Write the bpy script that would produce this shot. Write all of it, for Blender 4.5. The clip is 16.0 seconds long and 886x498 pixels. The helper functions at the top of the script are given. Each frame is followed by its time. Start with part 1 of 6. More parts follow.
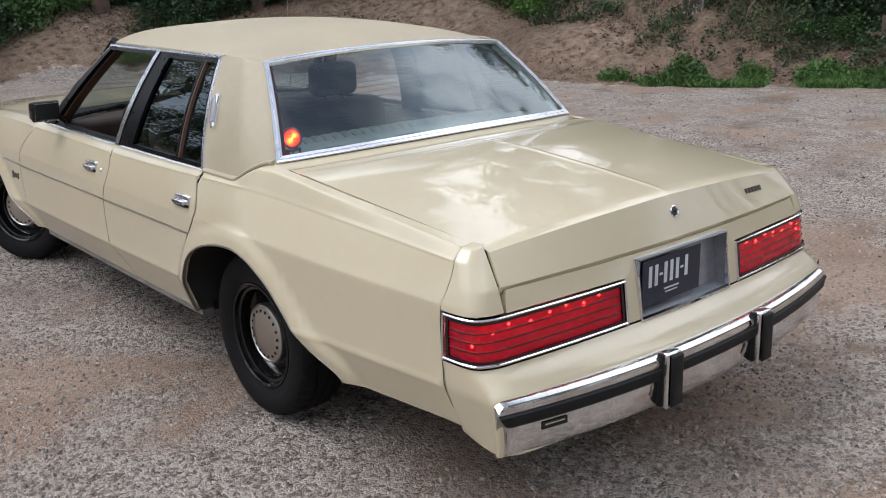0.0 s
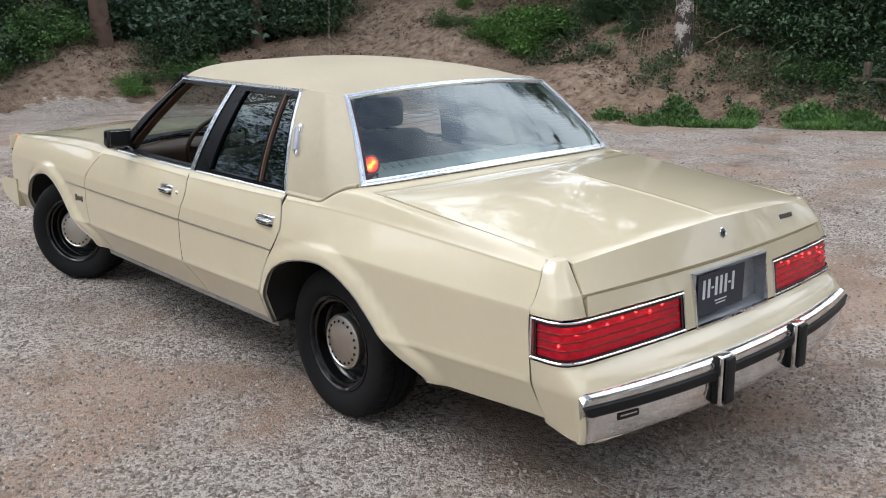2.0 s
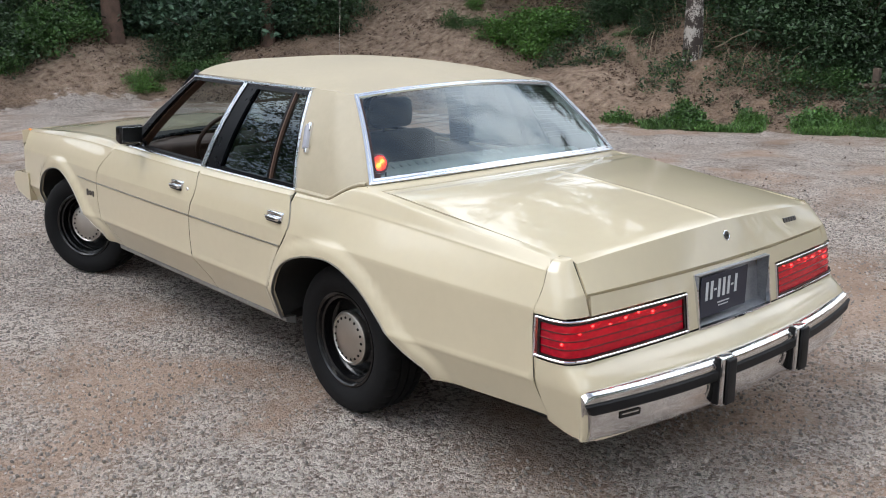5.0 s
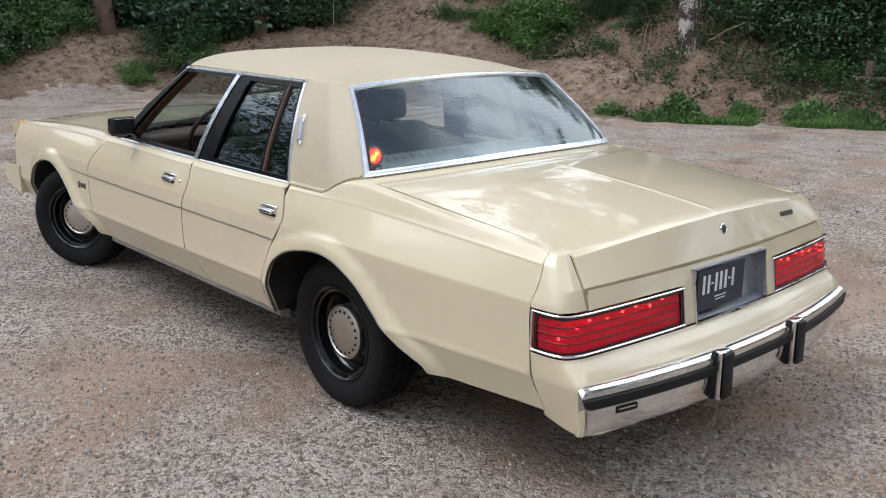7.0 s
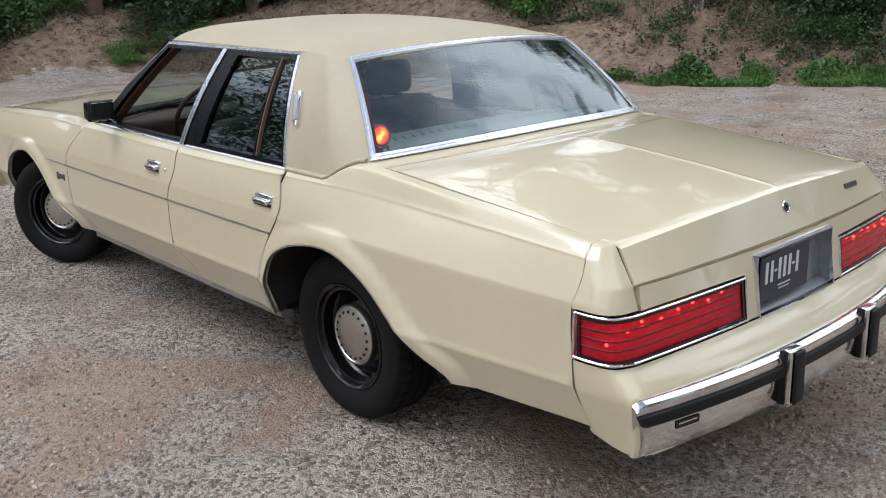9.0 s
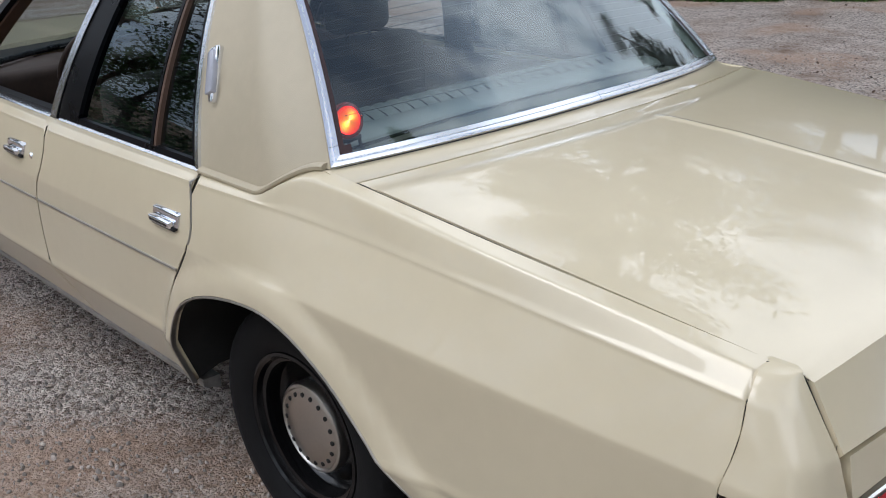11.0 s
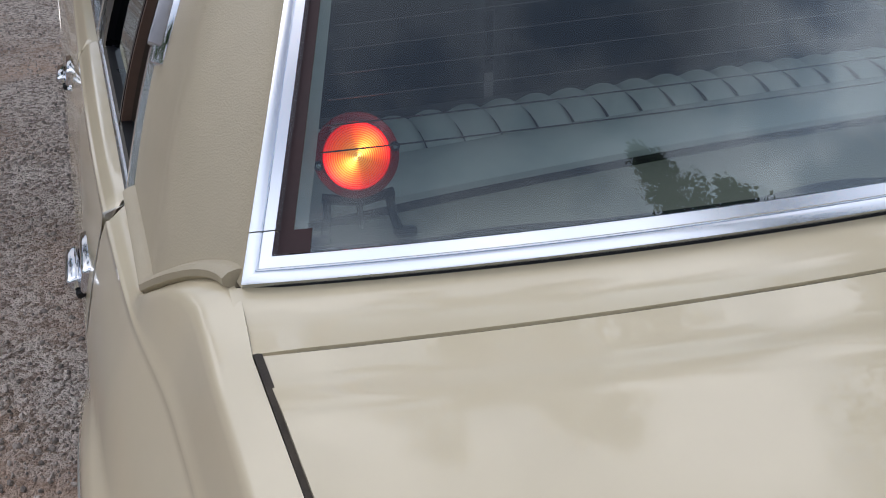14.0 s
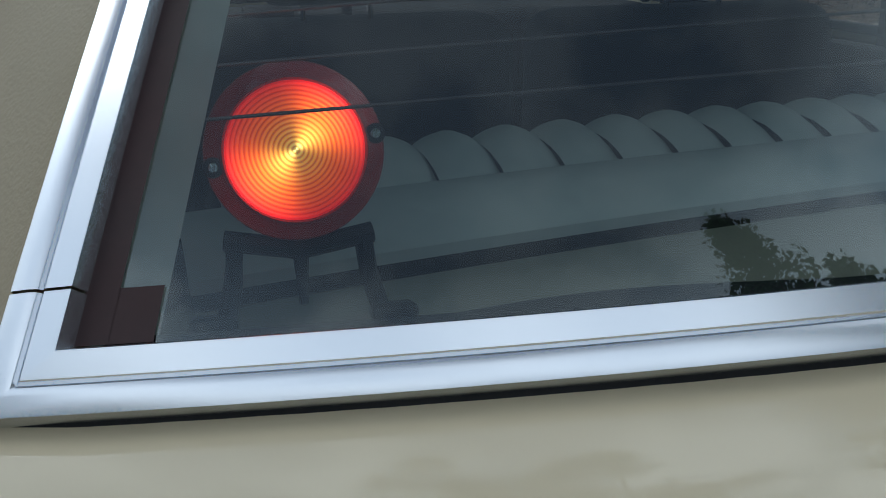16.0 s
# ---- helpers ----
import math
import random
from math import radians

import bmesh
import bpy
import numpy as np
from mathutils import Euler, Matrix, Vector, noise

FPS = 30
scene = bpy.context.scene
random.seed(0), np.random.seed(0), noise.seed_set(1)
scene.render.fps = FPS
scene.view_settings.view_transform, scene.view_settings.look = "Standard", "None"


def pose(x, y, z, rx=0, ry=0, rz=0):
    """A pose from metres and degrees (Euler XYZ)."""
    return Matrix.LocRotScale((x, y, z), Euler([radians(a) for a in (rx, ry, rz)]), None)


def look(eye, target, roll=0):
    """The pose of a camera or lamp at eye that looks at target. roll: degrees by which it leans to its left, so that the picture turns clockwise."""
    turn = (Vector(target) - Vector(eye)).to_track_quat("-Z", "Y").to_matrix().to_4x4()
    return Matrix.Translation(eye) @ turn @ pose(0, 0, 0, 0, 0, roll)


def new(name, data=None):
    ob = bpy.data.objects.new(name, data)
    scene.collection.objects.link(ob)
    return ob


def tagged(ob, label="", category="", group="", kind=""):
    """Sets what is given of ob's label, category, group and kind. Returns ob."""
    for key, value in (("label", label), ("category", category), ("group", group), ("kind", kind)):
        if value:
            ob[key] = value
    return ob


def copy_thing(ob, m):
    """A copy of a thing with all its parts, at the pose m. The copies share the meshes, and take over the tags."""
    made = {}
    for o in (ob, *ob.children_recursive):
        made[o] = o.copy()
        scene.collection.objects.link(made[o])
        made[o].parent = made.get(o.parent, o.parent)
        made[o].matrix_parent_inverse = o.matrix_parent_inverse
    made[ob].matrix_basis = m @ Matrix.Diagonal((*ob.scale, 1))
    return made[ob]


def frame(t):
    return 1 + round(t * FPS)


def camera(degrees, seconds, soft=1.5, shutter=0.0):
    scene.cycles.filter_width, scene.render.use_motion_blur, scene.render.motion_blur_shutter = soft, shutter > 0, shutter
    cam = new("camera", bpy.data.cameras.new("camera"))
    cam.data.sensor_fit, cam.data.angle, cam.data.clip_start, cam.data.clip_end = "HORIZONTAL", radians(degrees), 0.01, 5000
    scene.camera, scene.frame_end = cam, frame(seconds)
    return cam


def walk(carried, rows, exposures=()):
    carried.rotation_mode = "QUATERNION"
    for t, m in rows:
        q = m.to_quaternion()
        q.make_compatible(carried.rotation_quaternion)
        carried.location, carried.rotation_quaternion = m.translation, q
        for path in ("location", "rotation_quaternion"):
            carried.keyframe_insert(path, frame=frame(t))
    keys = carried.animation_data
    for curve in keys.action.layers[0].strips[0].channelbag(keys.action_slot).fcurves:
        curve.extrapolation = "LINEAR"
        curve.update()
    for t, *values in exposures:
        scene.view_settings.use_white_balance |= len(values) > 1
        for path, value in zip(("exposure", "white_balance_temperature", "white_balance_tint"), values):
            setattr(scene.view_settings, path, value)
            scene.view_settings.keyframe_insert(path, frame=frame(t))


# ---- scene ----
cam = camera(50.10, 16.0, soft=1.0)
ROWS = [  # seconds, eye, yaw, pitch, roll
    (0, -2.595, -3.144, 1.714, -40.40, -16.55, -1.51),
    (0.5, -2.859, -3.168, 1.734, -41.04, -14.37, -1.07),
    (1, -3.058, -3.150, 1.732, -41.97, -14.88, -0.80),
    (1.5, -3.122, -3.177, 1.746, -41.63, -14.37, -0.42),
    (2, -3.141, -3.192, 1.750, -42.04, -14.36, -0.43),
    (2.5, -3.152, -3.201, 1.752, -41.80, -14.34, -0.39),
    (3, -3.158, -3.210, 1.754, -41.73, -14.36, -0.28),
    (3.5, -3.157, -3.211, 1.752, -41.71, -14.31, -0.02),
    (4, -3.168, -3.221, 1.758, -41.21, -14.23, -0.00),
    (4.2, -3.175, -3.231, 1.757, -41.46, -14.14, 0.16),
    (6.5, -3.163, -3.211, 1.752, -41.79, -14.74, 0.47),
    (7, -3.162, -3.200, 1.751, -42.08, -14.78, 0.44),
    (7.5, -3.164, -3.188, 1.748, -42.40, -14.87, 0.40),
    (8, -3.137, -3.160, 1.746, -42.25, -15.47, -0.20),
    (8.2, -3.097, -3.127, 1.737, -41.74, -15.68, -0.75),
    (10.3, -2.369, -2.043, 1.673, -42.73, -19.12, -1.98),
    (10.5, -2.258, -1.943, 1.671, -42.12, -19.88, -2.00),
    (11, -2.026, -1.730, 1.640, -43.65, -21.84, -1.64),
    (11.5, -1.836, -1.472, 1.616, -46.13, -22.56, -0.72),
    (12, -1.564, -1.373, 1.567, -43.45, -22.77, -0.42),
    (12.5, -1.326, -1.302, 1.572, -39.18, -23.24, -0.47),
    (13, -1.160, -1.121, 1.524, -37.38, -23.23, -0.80),
    (13.5, -1.045, -0.955, 1.479, -33.65, -25.57, 0.66),
    (14, -0.889, -0.850, 1.439, -19.93, -27.05, -0.92),
    (14.5, -0.819, -0.686, 1.369, -19.93, -27.74, -0.07),
    (15, -0.790, -0.531, 1.308, -21.66, -31.03, 1.15),
    (15.5, -0.777, -0.454, 1.272, -21.21, -27.45, -0.03),
    (16, -0.749, -0.435, 1.201, -19.45, -19.45, -0.11),
]
walk(cam, [(t, pose(x, y, z, 90 + pitch, 0, yaw) @ pose(0, 0, 0, 0, 0, roll)) for t, x, y, z, yaw, pitch, roll in ROWS],
     exposures=[(0, -0.85, 6280, 13), (1.5, -0.64, 6280, 11), (8.2, -0.68, 6280, 11), (10.5, -0.98, 6130, 12), (12, -1.08, 6080, 14), (13, -1.27, 6080, 15), (14, -1.45, 6080, 15), (14.5, -1.60, 6080, 14), (15, -2.02, 6280, 16), (16, -2.10, 5830, 4)])

# ---- world, sun ----
SUN_EL, SUN_AZ = 60, -53
world = bpy.data.worlds.new("sky")
scene.world = world
world.use_nodes = True
wn, wl = world.node_tree.nodes, world.node_tree.links
wn.clear()
w_out, w_bg = wn.new("ShaderNodeOutputWorld"), wn.new("ShaderNodeBackground")
w_sky = wn.new("ShaderNodeTexSky")
w_sky.sky_type, w_sky.sun_disc = "NISHITA", False
w_sky.sun_elevation, w_sky.sun_rotation = radians(SUN_EL), radians(SUN_AZ)
w_sky.dust_density = 2.0
w_co, w_noise, w_ramp, w_mix = wn.new("ShaderNodeTexCoord"), wn.new("ShaderNodeTexNoise"), wn.new("ShaderNodeValToRGB"), wn.new("ShaderNodeMixRGB")
w_noise.inputs["Scale"].default_value, w_noise.inputs["Detail"].default_value = 5.0, 8
w_noise.inputs["Roughness"].default_value = 0.6
wl.new(w_co.outputs["Generated"], w_noise.inputs["Vector"])
# cloud cover: grey bellies, white tops, brighter towards the zenith
w_ramp.color_ramp.elements[0].position, w_ramp.color_ramp.elements[1].position = 0.43, 0.57
w_ramp.color_ramp.elements[0].color, w_ramp.color_ramp.elements[1].color = (19.0, 21.5, 25.0, 1), (40.0, 41.0, 42.0, 1)
wl.new(w_noise.outputs["Fac"], w_ramp.inputs["Fac"])
w_sep, w_lift, w_grad = wn.new("ShaderNodeSeparateXYZ"), wn.new("ShaderNodeMapRange"), wn.new("ShaderNodeMixRGB")
w_lift.inputs["To Min"].default_value, w_lift.inputs["To Max"].default_value = 0.35, 1.25
wl.new(w_co.outputs["Generated"], w_sep.inputs["Vector"])
wl.new(w_sep.outputs["Z"], w_lift.inputs["Value"])
w_grad.blend_type = "MULTIPLY"
w_grad.inputs[0].default_value = 1.0
wl.new(w_ramp.outputs["Color"], w_grad.inputs[1])
wl.new(w_lift.outputs["Result"], w_grad.inputs[2])
# the cover thins out overhead
w_thin = wn.new("ShaderNodeMapRange")
w_thin.inputs["From Min"].default_value, w_thin.inputs["From Max"].default_value = 0.77, 0.90
w_thin.inputs["To Min"].default_value, w_thin.inputs["To Max"].default_value = 0.92, 0.14
wl.new(w_sep.outputs["Z"], w_thin.inputs["Value"])
wl.new(w_thin.outputs["Result"], w_mix.inputs[0])
wl.new(w_sky.outputs["Color"], w_mix.inputs[1])
wl.new(w_grad.outputs["Color"], w_mix.inputs[2])
wl.new(w_mix.outputs["Color"], w_bg.inputs["Color"])
w_bg.inputs["Strength"].default_value = 0.13
wl.new(w_bg.outputs["Background"], w_out.inputs["Surface"])
sun = new("sun", bpy.data.lights.new("sun", "SUN"))
sun.data.energy, sun.data.angle, sun.data.color = 2.0, radians(30), (1.0, 0.98, 0.95)
# the sun stands high, ahead of the car and on its left
sun.matrix_world = look((0, 0, 0), (0.40 * 10, -0.30 * 10, -0.866 * 10))
scene.view_settings.exposure = 0.0


# ---- materials ----
def mat(name, col, rough=0.5, metal=0.0, coat=0.0, var=0.0, scale=8.0, bump=0.0, bscale=60.0, spec=0.5, col2=None, coat_rough=0.03, island=0.0):
    """A Principled material whose colour varies at two scales, with fine relief."""
    m = bpy.data.materials.new(name)
    m.use_nodes = True
    n, l = m.node_tree.nodes, m.node_tree.links
    b = n["Principled BSDF"]
    b.inputs["Base Color"].default_value = (*col, 1)
    b.inputs["Roughness"].default_value = rough
    b.inputs["Metallic"].default_value = metal
    b.inputs["Coat Weight"].default_value = coat
    b.inputs["Coat Roughness"].default_value = coat_rough
    b.inputs["Specular IOR Level"].default_value = spec
    if var or bump:
        co = n.new("ShaderNodeTexCoord")
    if var:
        big, fine = n.new("ShaderNodeTexNoise"), n.new("ShaderNodeTexNoise")
        big.inputs["Scale"].default_value, big.inputs["Detail"].default_value = scale, 5
        fine.inputs["Scale"].default_value, fine.inputs["Detail"].default_value = scale * 9, 3
        l.new(co.outputs["Object"], big.inputs["Vector"])
        l.new(co.outputs["Object"], fine.inputs["Vector"])
        add = n.new("ShaderNodeMath")
        add.operation = "MULTIPLY_ADD"
        add.inputs[1].default_value = 0.45
        l.new(fine.outputs["Fac"], add.inputs[0])
        l.new(big.outputs["Fac"], add.inputs[2])
        ramp = n.new("ShaderNodeValToRGB")
        ramp.color_ramp.elements[0].position, ramp.color_ramp.elements[1].position = 0.5, 0.95
        lo = [c * (1 - var) for c in col]
        hi = col2 or [min(1, c * (1 + var)) for c in col]
        ramp.color_ramp.elements[0].color, ramp.color_ramp.elements[1].color = (*lo, 1), (*hi, 1)
        l.new(add.outputs[0], ramp.inputs["Fac"])
        out = ramp.outputs["Color"]
        if island:
            geo, hsv, mr = n.new("ShaderNodeNewGeometry"), n.new("ShaderNodeHueSaturation"), n.new("ShaderNodeMapRange")
            mr.inputs["To Min"].default_value, mr.inputs["To Max"].default_value = 1 - island, 1 + island
            l.new(geo.outputs["Random Per Island"], mr.inputs["Value"])
            l.new(mr.outputs["Result"], hsv.inputs["Value"])
            l.new(out, hsv.inputs["Color"])
            out = hsv.outputs["Color"]
        l.new(out, b.inputs["Base Color"])
        rr = n.new("ShaderNodeMapRange")
        rr.inputs["To Min"].default_value, rr.inputs["To Max"].default_value = max(0.02, rough * 0.85), min(1, rough * 1.15)
        l.new(big.outputs["Fac"], rr.inputs["Value"])
        l.new(rr.outputs["Result"], b.inputs["Roughness"])
    if bump:
        bn, bu = n.new("ShaderNodeTexNoise"), n.new("ShaderNodeBump")
        bn.inputs["Scale"].default_value, bn.inputs["Detail"].default_value = bscale, 4
        bu.inputs["Strength"].default_value, bu.inputs["Distance"].default_value = bump, 0.01
        l.new(co.outputs["Object"], bn.inputs["Vector"])
        l.new(bn.outputs["Fac"], bu.inputs["Height"])
        l.new(bu.outputs["Normal"], b.inputs["Normal"])
    return m


def glass_mat(name, tint, gloss=0.11):
    """A thin pane: clear with a tint, and the reflection that glass has."""
    m = bpy.data.materials.new(name)
    m.use_nodes = True
    n, l = m.node_tree.nodes, m.node_tree.links
    n.clear()
    out, mix, tr, gl, fr = (n.new("ShaderNode" + k) for k in ("OutputMaterial", "MixShader", "BsdfTransparent", "BsdfGlossy", "LayerWeight"))
    tr.inputs["Color"].default_value = (*tint, 1)
    gl.inputs["Roughness"].default_value = 0.01
    gl.inputs["Color"].default_value = (0.86, 0.96, 1.0, 1)
    fr.inputs["Blend"].default_value = 0.5
    pw, sc = n.new("ShaderNodeMath"), n.new("ShaderNodeMapRange")
    pw.operation = "POWER"
    pw.inputs[1].default_value = 4.5
    sc.inputs["To Min"].default_value, sc.inputs["To Max"].default_value = gloss, 1.0
    l.new(fr.outputs["Facing"], pw.inputs[0])
    l.new(pw.outputs[0], sc.inputs["Value"])
    l.new(sc.outputs["Result"], mix.inputs["Fac"])
    l.new(tr.outputs["BSDF"], mix.inputs[1])
    l.new(gl.outputs["BSDF"], mix.inputs[2])
    l.new(mix.outputs["Shader"], out.inputs["Surface"])
    return m


def glow_mat(name, col, strength):
    m = bpy.data.materials.new(name)
    m.use_nodes = True
    b = m.node_tree.nodes["Principled BSDF"]
    b.inputs["Base Color"].default_value = (*col, 1)
    b.inputs["Emission Color"].default_value = (*col, 1)
    b.inputs["Emission Strength"].default_value = strength
    return m


PAINT = mat("cream_paint", (0.60, 0.52, 0.36), 0.35, coat=1.0, var=0.03, scale=2.5, spec=0.25, coat_rough=0.02)
PAINT.node_tree.nodes["Principled BSDF"].inputs["Coat IOR"].default_value = 1.56
VINYL = mat("cream_vinyl", (0.44, 0.38, 0.268), 0.5, var=0.06, scale=3, bump=0.12, bscale=420)
CHROME = mat("chrome", (0.78, 0.79, 0.82), 0.07, 1.0, var=0.05, scale=12)
BRUSHED = mat("polished_trim", (0.80, 0.83, 0.88), 0.24, 1.0, var=0.03, scale=14)
WORN = mat("pitted_chrome", (0.72, 0.71, 0.70), 0.10, 1.0, var=0.2, scale=9, bump=0.05, bscale=70)
BLACK = mat("black_rubber", (0.008, 0.008, 0.009), 0.5, var=0.2, scale=20, spec=0.3)
GLOSSBLACK = mat("gloss_black", (0.006, 0.006, 0.007), 0.10, var=0.1, scale=10)
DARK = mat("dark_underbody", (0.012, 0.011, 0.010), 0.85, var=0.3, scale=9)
GLASS = glass_mat("window_glass", (0.66, 0.74, 0.75), 0.12)
SIDEGLASS = glass_mat("side_window_glass", (0.30, 0.37, 0.37), 0.10)


# ---- mesh helpers ----
def mesh_of(name, bm, material, normals=None, flat=False):
    me = bpy.data.meshes.new(name)
    if normals is None and not flat:
        for e in bm.edges:
            if len(e.link_faces) == 2 and e.calc_face_angle(0) > 0.6:
                e.smooth = False
        for f in bm.faces:
            f.smooth = True
    bm.to_mesh(me)
    bm.free()
    for one in material if isinstance(material, (list, tuple)) else [material]:
        me.materials.append(one)
    return me


def part(name, bm, material, parent=None, label="", fix=True):
    """Links a bmesh as ONE mesh object under a thing or a part."""
    if fix:
        bmesh.ops.recalc_face_normals(bm, faces=bm.faces[:])
    ob = new(name, mesh_of(name, bm, material))
    if parent is not None:
        ob.parent = parent
    if label:
        ob["label"] = label
    return ob


def thing(name, label, category, group="", kind="", at=None):
    ob = new(name)
    ob.empty_display_size = 0.1
    if at is not None:
        ob.matrix_world = at
    return tagged(ob, label, category, group, kind)


def sheet(fn, us, vs, bm=None, close=False):
    """A grid of fn(u, v)."""
    bm = bm or bmesh.new()
    rows = [[bm.verts.new(fn(u, v)) for u in us] for v in vs]
    for a, b in zip(rows, rows[1:]):
        n = len(us)
        for i in range(n if close else n - 1):
            j = (i + 1) % n
            bm.faces.new((a[i], a[j], b[j], b[i]))
    return bm


def rim(bm, way, depth):
    """Folds the open edge of a sheet back by depth along way(co)."""
    edges = [e for e in bm.edges if len(e.link_faces) == 1]
    twin = {}
    for e in edges:
        for v in e.verts:
            if v not in twin:
                twin[v] = (bm.verts.new(v.co), bm.verts.new(v.co + Vector(way(v.co)) * depth))
    for e in edges:
        a, b = e.verts
        f = e.link_faces[0]
        loops = [l.vert for l in f.loops]
        if loops[(loops.index(a) + 1) % len(loops)] != b:
            a, b = b, a
        bm.faces.new((twin[b][0], twin[a][0], twin[a][1], twin[b][1]))
    return bm


def box(x0, x1, y0, y1, z0, z1, bevel=0.0, seg=2, bm=None):
    bm2 = bmesh.new()
    bmesh.ops.create_cube(bm2, size=1)
    bmesh.ops.transform(bm2, matrix=Matrix.Translation(((x0 + x1) / 2, (y0 + y1) / 2, (z0 + z1) / 2)) @ Matrix.Diagonal((abs(x1 - x0), abs(y1 - y0), abs(z1 - z0), 1)), verts=bm2.verts)
    if bevel:
        bmesh.ops.bevel(bm2, geom=bm2.edges[:], offset=bevel, segments=seg, affect="EDGES", profile=0.5)
    return join(bm, bm2)


def join(bm, other):
    if bm is None:
        return other
    me = bpy.data.meshes.new("tmp")
    other.to_mesh(me)
    other.free()
    bm.from_mesh(me)
    bpy.data.meshes.remove(me)
    return bm


def tube(points, radius, sides=8, squash=1.0, up=(0, 0, 1), bm=None, cap=True):
    """A rod along points; radius may be a list. squash flattens it along up."""
    bm = bm or bmesh.new()
    pts = [Vector(p) for p in points]
    rings = []
    for i, p in enumerate(pts):
        d = (pts[min(i + 1, len(pts) - 1)] - pts[max(i - 1, 0)]).normalized()
        a = d.cross(Vector(up))
        a = a.normalized() if a.length > 1e-4 else d.orthogonal().normalized()
        b = a.cross(d)
        r = radius[i] if isinstance(radius, (list, tuple)) else radius
        rings.append([bm.verts.new(p + a * (r * math.cos(k * math.tau / sides)) + b * (r * squash * math.sin(k * math.tau / sides))) for k in range(sides)])
    for r0, r1 in zip(rings, rings[1:]):
        for k in range(sides):
            bm.faces.new((r0[k], r0[(k + 1) % sides], r1[(k + 1) % sides], r1[k]))
    if cap:
        bm.faces.new(rings[0][::-1]), bm.faces.new(rings[-1])
    return bm


def sweep(points, outs, ups, profile, bm=None, cap=True, closed=False):
    """Sweeps a profile of (out, up) offsets along points, by given out and up ways."""
    bm = bm or bmesh.new()
    rings = []
    for p, o, u in zip(points, outs, ups):
        rings.append([bm.verts.new(Vector(p) + Vector(o) * a + Vector(u) * b) for a, b in profile])
    n = len(profile)
    for r0, r1 in zip(rings, rings[1:]):
        for k in range(n if closed else n - 1):
            bm.faces.new((r0[k], r0[(k + 1) % n], r1[(k + 1) % n], r1[k]))
    if cap:
        bm.faces.new(rings[0][::-1]), bm.faces.new(rings[-1])
    return bm


def disc(profile, sides=48, axis="x", bm=None):
    """A turned shape from (radius, along) pairs round the x axis."""
    bm = bm or bmesh.new()
    rings = []
    for r, h in profile:
        if r < 1e-5:
            rings.append([bm.verts.new((h, 0, 0))])
        else:
            rings.append([bm.verts.new((h, r * math.cos(k * math.tau / sides), r * math.sin(k * math.tau / sides))) for k in range(sides)])
    for a, b in zip(rings, rings[1:]):
        for k in range(sides):
            j = (k + 1) % sides
            f = [a[k % len(a)], a[j % len(a)], b[j % len(b)], b[k % len(b)]]
            f = list(dict.fromkeys(f))
            if len(f) > 2:
                bm.faces.new(f)
    return bm


def hermite(xs, ys):
    """A smooth, non-overshooting curve through (xs, ys), as a table."""
    xs, ys = np.array(xs, float), np.array(ys, float)
    o = np.argsort(xs)
    xs, ys = xs[o], ys[o]
    d = np.diff(ys) / np.diff(xs)
    m = np.r_[d[0], (d[1:] + d[:-1]) / 2, d[-1]]
    for i, k in enumerate(d):
        if k == 0:
            m[i] = m[i + 1] = 0
        else:
            a, b = m[i] / k, m[i + 1] / k
            if a < 0:
                m[i] = 0
            if b < 0:
                m[i + 1] = 0
            if a * a + b * b > 9:
                t = 3 / math.sqrt(a * a + b * b)
                m[i], m[i + 1] = t * a * k, t * b * k
    g = np.linspace(xs[0], xs[-1], 5000)
    i = np.clip(np.searchsorted(xs, g) - 1, 0, len(d) - 1)
    h = xs[i + 1] - xs[i]
    t = (g - xs[i]) / h
    v = ys[i] * (2 * t**3 - 3 * t**2 + 1) + m[i] * h * (t**3 - 2 * t**2 + t) + ys[i + 1] * (3 * t**2 - 2 * t**3) + m[i + 1] * h * (t**3 - t**2)
    return lambda x: float(np.interp(x, g, v))


def lerp(a, b, t):
    return a + (b - a) * t


def sm(t):
    t = min(1, max(0, t))
    return t * t * (3 - 2 * t)


def lin(a, b, n):
    return [a + (b - a) * i / (n - 1) for i in range(n)]
from mathutils import geometry


# ---- the car: its side surface ----
# stations along the car (rear axle at 0): y, then x and z of six lines from the top edge to the sill
STATIONS = [
    (-1.17, 0.779, 0.930, 0.857, 0.889, 0.886, 0.829, 0.914, 0.768, 0.923, 0.512, 0.885, 0.385),
    (-0.60, 0.800, 0.977, 0.870, 0.915, 0.911, 0.847, 0.953, 0.775, 0.962, 0.500, 0.920, 0.365),
    (-0.12, 0.815, 1.016, 0.884, 0.932, 0.925, 0.856, 0.966, 0.778, 0.973, 0.495, 0.925, 0.355),
    (0.05, 0.879, 0.953, 0.905, 0.938, 0.940, 0.860, 0.968, 0.778, 0.975, 0.494, 0.925, 0.350),
    (1.20, 0.885, 0.951, 0.930, 0.928, 0.958, 0.855, 0.980, 0.778, 0.985, 0.490, 0.925, 0.345),
    (2.18, 0.885, 0.958, 0.930, 0.936, 0.962, 0.858, 0.985, 0.778, 0.988, 0.490, 0.925, 0.345),
    (2.45, 0.810, 0.962, 0.918, 0.936, 0.958, 0.858, 0.984, 0.778, 0.987, 0.490, 0.925, 0.350),
    (4.00, 0.795, 0.885, 0.872, 0.872, 0.902, 0.815, 0.924, 0.755, 0.930, 0.510, 0.885, 0.390),
]
_ys = [r[0] for r in STATIONS]
NODE_X = [hermite(_ys, [r[1 + 2 * k] for r in STATIONS]) for k in range(6)]
